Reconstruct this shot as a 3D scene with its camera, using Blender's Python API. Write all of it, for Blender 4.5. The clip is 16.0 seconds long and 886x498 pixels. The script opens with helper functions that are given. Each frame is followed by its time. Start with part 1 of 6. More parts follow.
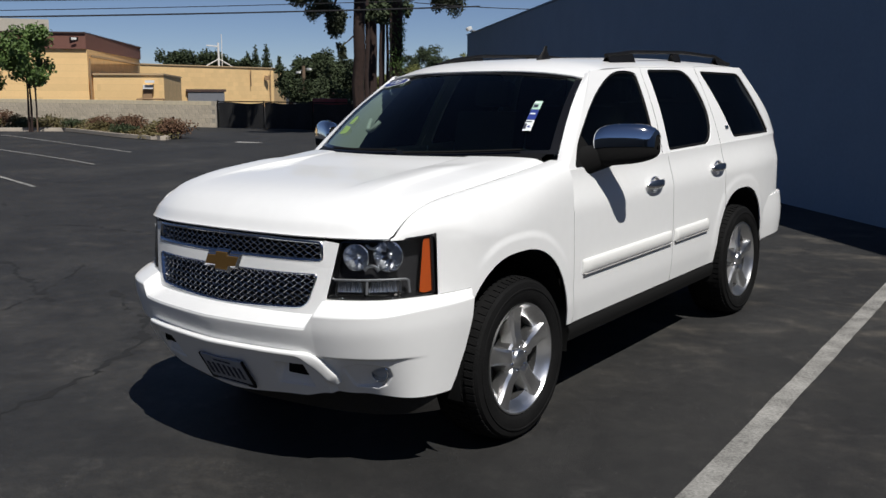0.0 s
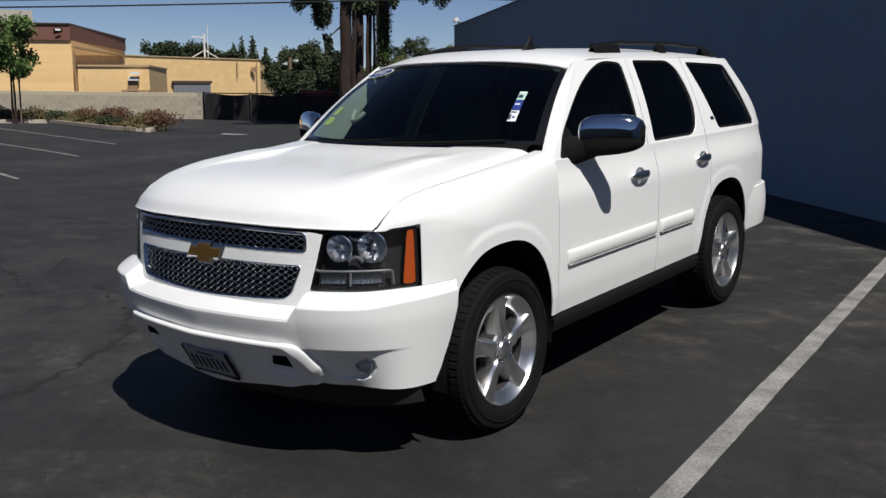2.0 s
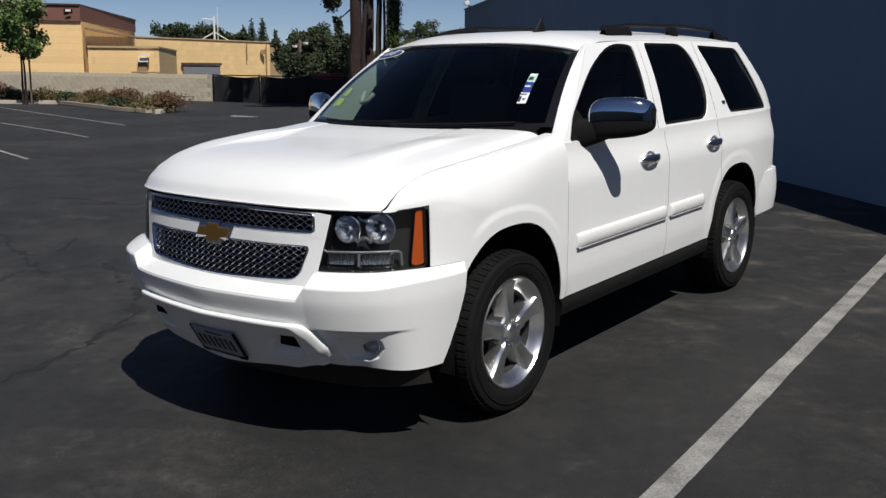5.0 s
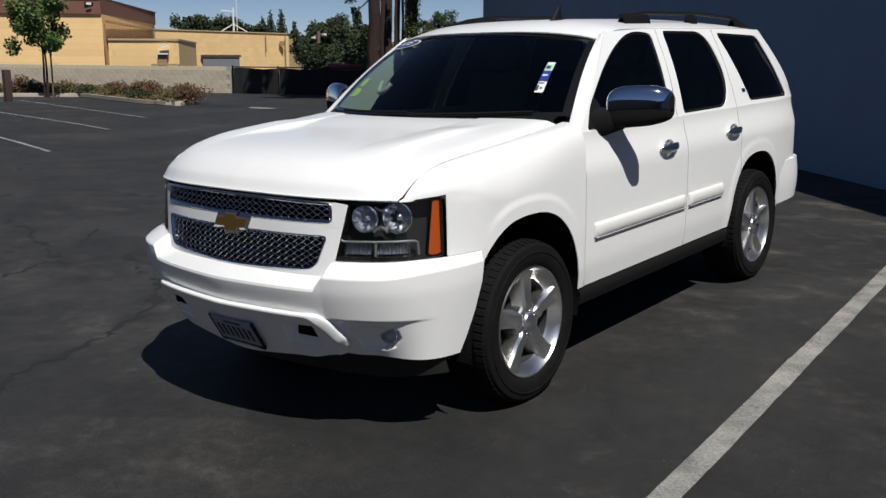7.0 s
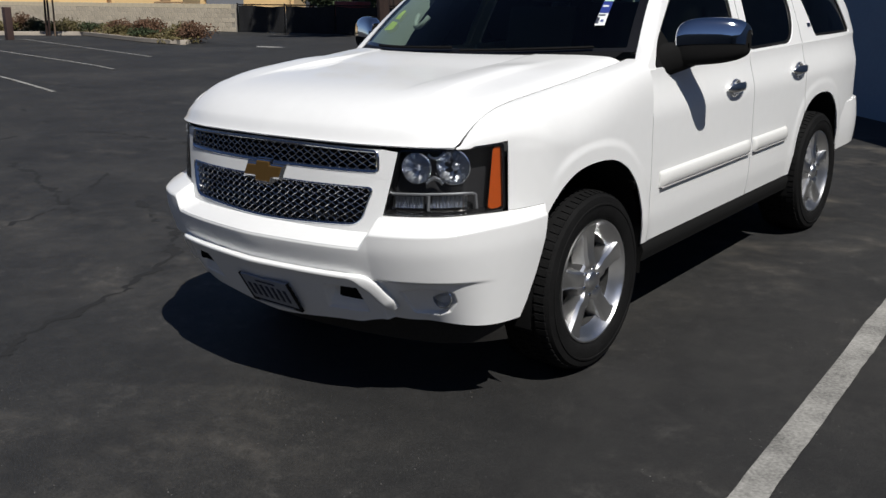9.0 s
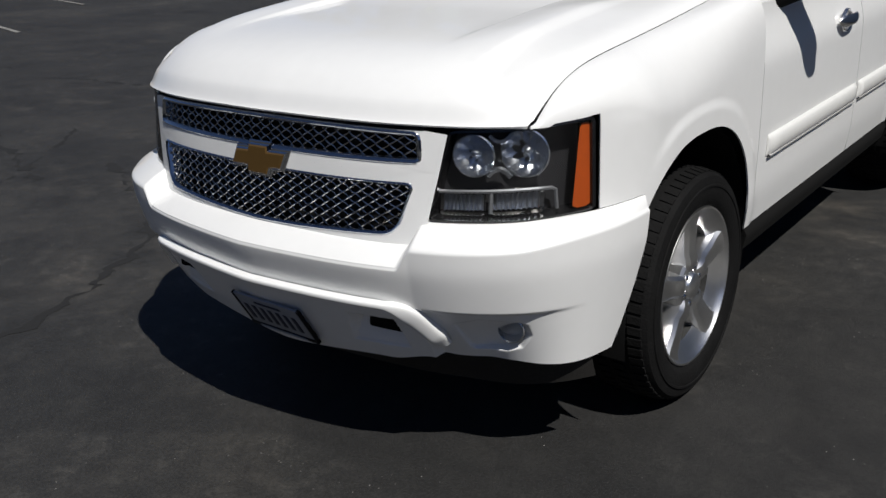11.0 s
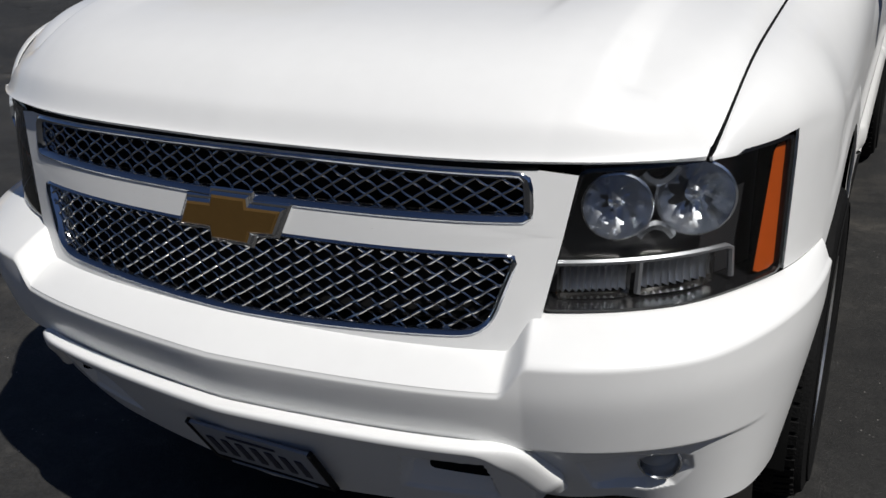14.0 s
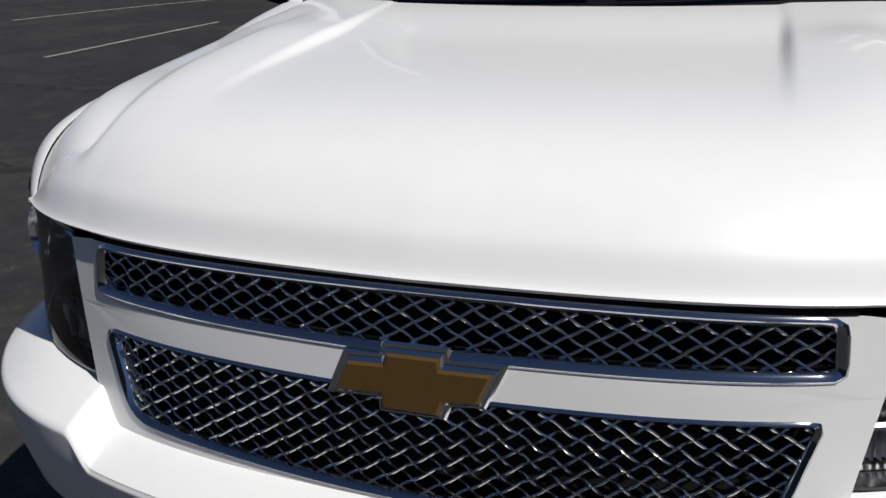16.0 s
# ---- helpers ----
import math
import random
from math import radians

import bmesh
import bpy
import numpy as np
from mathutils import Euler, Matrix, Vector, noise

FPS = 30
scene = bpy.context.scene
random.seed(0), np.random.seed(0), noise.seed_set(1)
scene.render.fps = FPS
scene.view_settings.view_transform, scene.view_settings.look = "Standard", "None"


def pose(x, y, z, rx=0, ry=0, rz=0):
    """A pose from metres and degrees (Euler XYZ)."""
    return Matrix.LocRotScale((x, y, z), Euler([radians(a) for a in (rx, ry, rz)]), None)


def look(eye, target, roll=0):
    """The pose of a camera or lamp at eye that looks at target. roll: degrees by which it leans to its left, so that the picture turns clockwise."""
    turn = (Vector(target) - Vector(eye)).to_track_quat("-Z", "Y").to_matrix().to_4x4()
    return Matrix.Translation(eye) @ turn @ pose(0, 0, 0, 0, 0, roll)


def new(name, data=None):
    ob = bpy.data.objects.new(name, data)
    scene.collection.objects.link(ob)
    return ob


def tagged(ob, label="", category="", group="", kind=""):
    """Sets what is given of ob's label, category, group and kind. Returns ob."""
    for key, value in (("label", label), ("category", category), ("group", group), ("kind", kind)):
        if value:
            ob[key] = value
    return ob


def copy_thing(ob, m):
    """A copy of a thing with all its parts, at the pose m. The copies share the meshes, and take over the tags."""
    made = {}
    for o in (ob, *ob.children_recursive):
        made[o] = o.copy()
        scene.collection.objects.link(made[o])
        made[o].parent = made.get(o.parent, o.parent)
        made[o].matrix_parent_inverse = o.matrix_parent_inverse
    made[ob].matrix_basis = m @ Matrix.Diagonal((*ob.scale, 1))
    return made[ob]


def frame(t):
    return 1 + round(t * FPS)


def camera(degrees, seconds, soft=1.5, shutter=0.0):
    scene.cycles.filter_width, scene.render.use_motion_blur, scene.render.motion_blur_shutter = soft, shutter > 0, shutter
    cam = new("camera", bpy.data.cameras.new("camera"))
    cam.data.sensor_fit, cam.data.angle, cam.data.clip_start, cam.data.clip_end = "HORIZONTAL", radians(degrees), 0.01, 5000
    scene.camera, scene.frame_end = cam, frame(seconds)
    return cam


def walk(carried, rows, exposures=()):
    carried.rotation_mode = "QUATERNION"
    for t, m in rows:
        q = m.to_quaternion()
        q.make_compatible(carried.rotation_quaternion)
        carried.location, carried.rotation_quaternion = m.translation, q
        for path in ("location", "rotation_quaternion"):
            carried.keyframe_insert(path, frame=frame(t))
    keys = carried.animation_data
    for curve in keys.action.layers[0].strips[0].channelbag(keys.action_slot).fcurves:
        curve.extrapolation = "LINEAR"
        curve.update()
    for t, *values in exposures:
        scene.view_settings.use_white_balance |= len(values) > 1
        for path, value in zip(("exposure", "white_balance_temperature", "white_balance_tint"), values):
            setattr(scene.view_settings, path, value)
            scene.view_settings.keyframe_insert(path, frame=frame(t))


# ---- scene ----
import collections

cam = camera(51.7, 16.0)
# the lot falls gently away from the blue building; the car and the walk are laid out in the car's own level frame
LOT = Matrix.Rotation(radians(-2.2), 4, Vector((-0.63, 0.776, 0)).normalized())
PATH = [
    (0, (3.401, -2.609, 1.711), (2.172, -1.068, 1.367), -2.0),
    (0.5, (3.409, -2.604, 1.708), (2.189, -1.058, 1.36), -2.0),
    (1, (3.403, -2.591, 1.703), (2.194, -1.038, 1.349), -2.0),
    (1.5, (3.402, -2.59, 1.705), (2.194, -1.038, 1.343), -2.1),
    (2, (3.403, -2.586, 1.703), (2.197, -1.032, 1.341), -2.0),
    (2.5, (3.397, -2.585, 1.697), (2.196, -1.03, 1.324), -2.0),
    (3, (3.4, -2.59, 1.703), (2.194, -1.039, 1.326), -1.9),
    (3.5, (3.403, -2.588, 1.701), (2.196, -1.038, 1.325), -1.9),
    (4, (3.398, -2.586, 1.695), (2.193, -1.036, 1.312), -1.8),
    (6.5, (3.402, -2.576, 1.686), (2.159, -1.063, 1.277), -1.7),
    (7, (3.406, -2.575, 1.683), (2.158, -1.068, 1.27), -2.0),
    (7.5, (3.41, -2.566, 1.68), (2.156, -1.064, 1.264), -2.1),
    (8, (3.387, -2.535, 1.656), (2.126, -1.046, 1.218), -2.1),
    (8.5, (3.185, -2.454, 1.639), (1.937, -0.983, 1.112), -1.0),
    (9, (2.967, -2.379, 1.644), (1.727, -0.905, 1.108), -2.0),
    (9.2, (2.899, -2.325, 1.637), (1.637, -0.874, 1.086), -2.5),
    (11.3, (2.083, -1.617, 1.632), (0.888, -0.17, 0.939), -3.6),
    (11.5, (2.041, -1.534, 1.621), (0.813, -0.096, 0.969), -3.6),
    (12, (1.87, -1.464, 1.604), (0.637, -0.055, 0.9), -3.6),
    (12.5, (1.633, -1.463, 1.612), (0.474, -0.009, 0.875), -4.6),
    (13, (1.462, -1.411, 1.584), (0.411, 0.102, 0.806), -3.1),
    (13.5, (1.295, -1.278, 1.581), (0.26, 0.255, 0.819), -5.3),
    (14, (1.111, -1.228, 1.568), (0.249, 0.396, 0.78), -3.2),
    (14.5, (0.912, -1.229, 1.587), (0.183, 0.467, 0.818), -3.7),
    (15, (0.766, -1.143, 1.556), (0.12, 0.575, 0.761), -2.1),
    (15.5, (0.597, -1.055, 1.585), (-0.1, 0.653, 0.814), -2.8),
    (16, (0.441, -1.06, 1.59), (-0.184, 0.71, 0.897), -2.4),
]
walk(cam, [(t, LOT @ look(eye, target, roll)) for t, eye, target, roll in PATH], [(0, 0.03), (9.2, 0.03), (11.3, -0.09), (14.5, -0.19), (16, -0.14)])

# ---- light ----
SUN = Vector((0.625, -0.30, 1.0)).normalized()
world = bpy.data.worlds.new("world")
scene.world = world
world.use_nodes = True
wn = world.node_tree.nodes
sky = wn.new("ShaderNodeTexSky")
sky.sky_type, sky.sun_disc = "NISHITA", False
sky.sun_elevation = math.asin(SUN.z)
sky.sun_rotation = math.atan2(SUN.x, SUN.y)
sky.altitude, sky.air_density, sky.dust_density, sky.ozone_density = 0, 0.55, 0.03, 4.0
wn["Background"].inputs["Strength"].default_value = 0.083
haze = wn.new("ShaderNodeMix")
haze.data_type, haze.blend_type = "RGBA", "MULTIPLY"
haze.inputs["Factor"].default_value, haze.inputs["B"].default_value = 1.0, (0.77, 0.72, 0.73, 1)
world.node_tree.links.new(sky.outputs[0], haze.inputs["A"])
world.node_tree.links.new(haze.outputs["Result"], wn["Background"].inputs["Color"])
sun = new("sun", bpy.data.lights.new("sun", "SUN"))
sun.data.energy, sun.data.angle, sun.data.color = 4.5, radians(0.53), (1.0, 0.97, 0.92)
sun.matrix_world = look((0, 0, 30), Vector((0, 0, 30)) - SUN)

# ---- materials ----


def mat(name, color, rough=0.6, metal=0.0, vary=0.0, scale=6.0, bump=0.0, bump_scale=60.0, coat=0.0, second=None, spec=0.5):
    """A principled material with two scales of variation and a fine bump."""
    m = bpy.data.materials.new(name)
    m.use_nodes = True
    nt = m.node_tree
    n, l = nt.nodes, nt.links
    b = n["Principled BSDF"]
    b.inputs["Base Color"].default_value = (*color, 1)
    b.inputs["Roughness"].default_value = rough
    b.inputs["Metallic"].default_value = metal
    b.inputs["Coat Weight"].default_value = coat
    b.inputs["Coat Roughness"].default_value = 0.04
    b.inputs["Specular IOR Level"].default_value = spec
    co = n.new("ShaderNodeTexCoord")
    if vary:
        big, fine = n.new("ShaderNodeTexNoise"), n.new("ShaderNodeTexNoise")
        big.inputs["Scale"].default_value, fine.inputs["Scale"].default_value = scale, scale * 14
        big.inputs["Detail"].default_value = fine.inputs["Detail"].default_value = 5
        add = n.new("ShaderNodeMath")
        add.operation = "ADD"
        mul = n.new("ShaderNodeMath")
        mul.operation = "MULTIPLY"
        mul.inputs[1].default_value = 0.5
        ramp = n.new("ShaderNodeValToRGB")
        dark = second or tuple(c * (1 - vary) for c in color)
        light = tuple(min(1, c * (1 + vary)) for c in color)
        ramp.color_ramp.elements[0].position, ramp.color_ramp.elements[1].position = 0.34, 0.66
        ramp.color_ramp.elements[0].color, ramp.color_ramp.elements[1].color = (*dark, 1), (*light, 1)
        for t in (big, fine):
            l.new(co.outputs["Object"], t.inputs["Vector"])
        l.new(big.outputs["Fac"], add.inputs[0])
        l.new(fine.outputs["Fac"], add.inputs[1])
        l.new(add.outputs[0], mul.inputs[0])
        l.new(mul.outputs[0], ramp.inputs["Fac"])
        l.new(ramp.outputs["Color"], b.inputs["Base Color"])
    if bump:
        tex, bp = n.new("ShaderNodeTexNoise"), n.new("ShaderNodeBump")
        tex.inputs["Scale"].default_value, tex.inputs["Detail"].default_value = bump_scale, 6
        bp.inputs["Strength"].default_value, bp.inputs["Distance"].default_value = bump, 0.01
        l.new(co.outputs["Object"], tex.inputs["Vector"])
        l.new(tex.outputs["Fac"], bp.inputs["Height"])
        l.new(bp.outputs["Normal"], b.inputs["Normal"])
    return m


def tinted(name, tint, gloss=0.03):
    """Tinted sheet glass: lets a dim coloured view through and mirrors by Fresnel."""
    m = bpy.data.materials.new(name)
    m.use_nodes = True
    n, l = m.node_tree.nodes, m.node_tree.links
    n.remove(n["Principled BSDF"])
    tr, gl, mix, fr = (n.new("ShaderNode" + k) for k in ("BsdfTransparent", "BsdfGlossy", "MixShader", "Fresnel"))
    tr.inputs["Color"].default_value = (*tint, 1)
    gl.inputs["Roughness"].default_value = gloss
    fr.inputs["IOR"].default_value = 1.5
    l.new(fr.outputs[0], mix.inputs[0])
    l.new(tr.outputs[0], mix.inputs[1])
    l.new(gl.outputs[0], mix.inputs[2])
    l.new(mix.outputs[0], n["Material Output"].inputs["Surface"])
    return m


PAINT = mat("white_paint", (0.845, 0.85, 0.845), 0.40, coat=0.5, vary=0.015, scale=1.5)
TRIMW = mat("white_moulding", (0.78, 0.78, 0.76), 0.4, coat=0.4, vary=0.02, scale=4)
BLACK = mat("black_plastic", (0.007, 0.007, 0.0075), 0.5, vary=0.2, scale=8, bump=0.15, bump_scale=300, spec=0.16)
STRIPG = mat("pale_grey_strip", (0.48, 0.48, 0.47), 0.4, vary=0.03)
DAMM = mat("worn_black_plastic", (0.020, 0.019, 0.018), 0.6, vary=0.25, scale=6, bump=0.2, bump_scale=200, spec=0.25)
DARK = mat("dark_underside", (0.010, 0.010, 0.010), 0.9, spec=0.1)
GLOSSB = mat("gloss_black", (0.008, 0.008, 0.009), 0.2)
CHROME = mat("chrome", (0.75, 0.76, 0.78), 0.06, 1.0)
WIREM = mat("bright_mesh", (0.52, 0.50, 0.47), 0.14, 1.0)
SATIN = mat("dark_chrome", (0.43, 0.42, 0.41), 0.17, 1.0)
RIMM = mat("grille_chrome", (0.50, 0.52, 0.56), 0.09, 1.0)
ALLOY = mat("polished_alloy", (0.88, 0.88, 0.88), 0.29, 1.0, vary=0.06, scale=20)
BARREL = mat("shaded_alloy", (0.10, 0.10, 0.10), 0.5, 0.6, vary=0.2, scale=9)
RUBBER = mat("tyre_rubber", (0.0072, 0.0072, 0.0074), 0.8, vary=0.35, scale=12, bump=0.3, bump_scale=120, spec=0.14)
GOLD = mat("gold_badge", (0.17, 0.098, 0.030), 0.34, 0.5, vary=0.08, scale=20)
AMBER = mat("amber_lens", (0.42, 0.075, 0.009), 0.3, vary=0.08, scale=60)
RED = mat("red_lens", (0.35, 0.01, 0.012), 0.15, coat=1.0)
REFL_D = mat("ribbed_reflector", (0.62, 0.64, 0.68), 0.3, 1.0)
DIVM = mat("grey_lamp_trim", (0.30, 0.31, 0.33), 0.35, 0.6)
REFL = mat("reflector", (0.74, 0.77, 0.82), 0.24, 1.0)
SMOKE = mat("lamp_housing", (0.022, 0.022, 0.024), 0.35)
TRIMIN = mat("cabin_trim", (0.02, 0.02, 0.022), 0.7, vary=0.2)
SEAT = mat("seat_leather", (0.035, 0.034, 0.034), 0.5, vary=0.2, scale=10)
GLASS_WS = tinted("windshield_glass", (0.38, 0.53, 0.46))
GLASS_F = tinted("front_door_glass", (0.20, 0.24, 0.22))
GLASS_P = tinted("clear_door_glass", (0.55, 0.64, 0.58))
BRIGHT = mat("bright_chrome", (0.86, 0.86, 0.87), 0.22, 1.0)
GREYIN = mat("grey_cabin_plastic", (0.5, 0.5, 0.48), 0.6, vary=0.05)
GLASS_R = tinted("privacy_glass", (0.035, 0.037, 0.037))
GLASS_L = tinted("lamp_lens", (0.94, 0.95, 0.96), 0.01)
STICK_B = mat("blue_sticker", (0.02, 0.04, 0.22), 0.4)
STICK_W = mat("white_sticker", (0.75, 0.78, 0.78), 0.5, vary=0.05)
STICK_G = mat("green_sticker", (0.45, 0.66, 0.55), 0.5, vary=0.05)
LIME = mat("lime_sticker", (0.27, 0.42, 0.12), 0.5, vary=0.4, scale=14)
INK = mat("dark_ink", (0.02, 0.025, 0.05), 0.6)
PLATE = mat("plate_white", (0.30, 0.32, 0.36), 0.45, vary=0.05, scale=30)
TAR = mat("tar", (0.0115, 0.0115, 0.0115), 0.85, vary=0.2, scale=6)
ROOFING = mat("grey_roofing", (0.25, 0.25, 0.25), 0.9, vary=0.1)
BROWN_D = mat("dark_brown_metal", (0.06, 0.035, 0.03), 0.6, vary=0.1)
BROWN_L = mat("light_brown_paint", (0.30, 0.19, 0.10), 0.8, vary=0.1)
TAN_D = mat("tan_coping", (0.48, 0.34, 0.19), 0.8, vary=0.06)
NEEDLE = mat("pine_needles", (0.035, 0.045, 0.02), 0.7, vary=0.5, scale=1.5)
LEAF_Y = mat("leaf_yellow_green", (0.14, 0.15, 0.04), 0.7, vary=0.35, scale=1)
REDM = mat("dull_red_metal", (0.25, 0.03, 0.025), 0.6, vary=0.15)
ORANGE = mat("orange_plastic", (0.5, 0.2, 0.04), 0.6, vary=0.1)
LINE = mat("worn_line_paint", (0.24, 0.235, 0.22), 0.85, vary=0.5, scale=5.5, bump=0.25, bump_scale=220)
NAVY = mat("navy_render", (0.215, 0.290, 0.375), 0.8, vary=0.06, scale=1.2, bump=0.2, bump_scale=40)
BROWN = mat("brown_parapet", (0.17, 0.075, 0.055), 0.8, vary=0.06, scale=2)
# dark screen, made near black to include the shadow of the trees
FENCE = mat("shaded_screen_fence", (0.012, 0.012, 0.013), 0.9, vary=0.4, scale=0.8)
KERB = mat("kerb_concrete", (0.38, 0.33, 0.27), 0.85, vary=0.1, scale=3)
EARTH = mat("planter_earth", (0.2, 0.15, 0.1), 0.95, vary=0.25, scale=3)
BARK = mat("bark", (0.030, 0.016, 0.012), 0.9, vary=0.4, scale=6, bump=0.8, bump_scale=20)
LEAF = mat("leaf_green", (0.085, 0.14, 0.032), 0.6, vary=0.4, scale=2)
LEAF_D = mat("leaf_dark", (0.034, 0.050, 0.018), 0.8, vary=0.4, scale=1)
SHRUB = mat("shrub_dry", (0.115, 0.095, 0.036), 0.8, vary=0.4, scale=3)
SHRUB_R = mat("shrub_red", (0.125, 0.066, 0.036), 0.8, vary=0.4, scale=3)
WIRE = mat("cable_black", (0.01, 0.01, 0.01), 0.6)
STEEL = mat("grey_steel", (0.3, 0.3, 0.3), 0.5, 0.6, vary=0.1)
WHITEM = mat("white_metal", (0.7, 0.7, 0.68), 0.5, vary=0.08)
DOORG = mat("grey_roller_door", (0.16, 0.17, 0.19), 0.6, vary=0.1)
WOOD = mat("weathered_wood", (0.16, 0.11, 0.07), 0.8, vary=0.3, scale=5)



def coursed(name, color, joint, w, h, vary=0.12):
    """Painted blockwork: staggered courses with recessed joints and blotches."""
    m = mat(name, color, 0.88, vary=vary, scale=0.9)
    n, l = m.node_tree.nodes, m.node_tree.links
    co, sep, mx, cmb = n.new("ShaderNodeTexCoord"), n.new("ShaderNodeSeparateXYZ"), n.new("ShaderNodeMath"), n.new("ShaderNodeCombineXYZ")
    mx.operation = "SUBTRACT"
    br, mix, bp = n.new("ShaderNodeTexBrick"), n.new("ShaderNodeMix"), n.new("ShaderNodeBump")
    br.inputs["Scale"].default_value = 1.0
    br.inputs["Brick Width"].default_value, br.inputs["Row Height"].default_value, br.inputs["Mortar Size"].default_value = w, h, 0.012
    br.inputs["Color1"].default_value, br.inputs["Color2"].default_value, br.inputs["Mortar"].default_value = (1, 1, 1, 1), (0.9, 0.9, 0.9, 1), (joint, joint, joint, 1)
    l.new(co.outputs["Object"], sep.inputs[0])
    l.new(sep.outputs["X"], mx.inputs[0])
    l.new(sep.outputs["Y"], mx.inputs[1])
    l.new(mx.outputs[0], cmb.inputs["X"])
    l.new(sep.outputs["Z"], cmb.inputs["Y"])
    l.new(cmb.outputs[0], br.inputs["Vector"])
    mix.data_type, mix.blend_type = "RGBA", "MULTIPLY"
    mix.inputs["Factor"].default_value = 1.0
    b = n["Principled BSDF"]
    l.new(b.inputs["Base Color"].links[0].from_socket, mix.inputs["A"])
    l.new(br.outputs["Color"], mix.inputs["B"])
    l.new(mix.outputs["Result"], b.inputs["Base Color"])
    bp.inputs["Strength"].default_value, bp.inputs["Distance"].default_value = 0.6, 0.01
    l.new(br.outputs["Color"], bp.inputs["Height"])
    l.new(bp.outputs["Normal"], b.inputs["Normal"])
    return m


BACKW = mat("grey_brown_wall", (0.16, 0.15, 0.13), 0.9, vary=0.15, scale=0.7)
TAN = coursed("tan_block", (0.86, 0.585, 0.275), 0.86, 0.8, 0.4, 0.05)
BLOCKM = mat("weathered_block", (0.55, 0.475, 0.36), 0.9, vary=0.42, scale=1.1, bump=0.4, bump_scale=60)
nb, lb = BLOCKM.node_tree.nodes, BLOCKM.node_tree.links
info, shade, tone = nb.new("ShaderNodeObjectInfo"), nb.new("ShaderNodeMapRange"), nb.new("ShaderNodeMix")
shade.inputs["To Min"].default_value, shade.inputs["To Max"].default_value = 0.88, 1.04
tone.data_type, tone.blend_type = "RGBA", "MULTIPLY"
tone.inputs["Factor"].default_value = 1.0
lb.new(info.outputs["Random"], shade.inputs["Value"])
lb.new(nb["Principled BSDF"].inputs["Base Color"].links[0].from_socket, tone.inputs["A"])
lb.new(shade.outputs[0], tone.inputs["B"])
lb.new(tone.outputs["Result"], nb["Principled BSDF"].inputs["Base Color"])
CAPM = mat("pale_block", (0.64, 0.55, 0.39), 0.9, vary=0.2, scale=2.2, bump=0.4, bump_scale=60)
BEIGEM = mat("beige_metal", (0.42, 0.385, 0.32), 0.6, vary=0.1)
MORTAR = mat("grey_mortar", (0.40, 0.36, 0.29), 0.95, vary=0.15, scale=3)


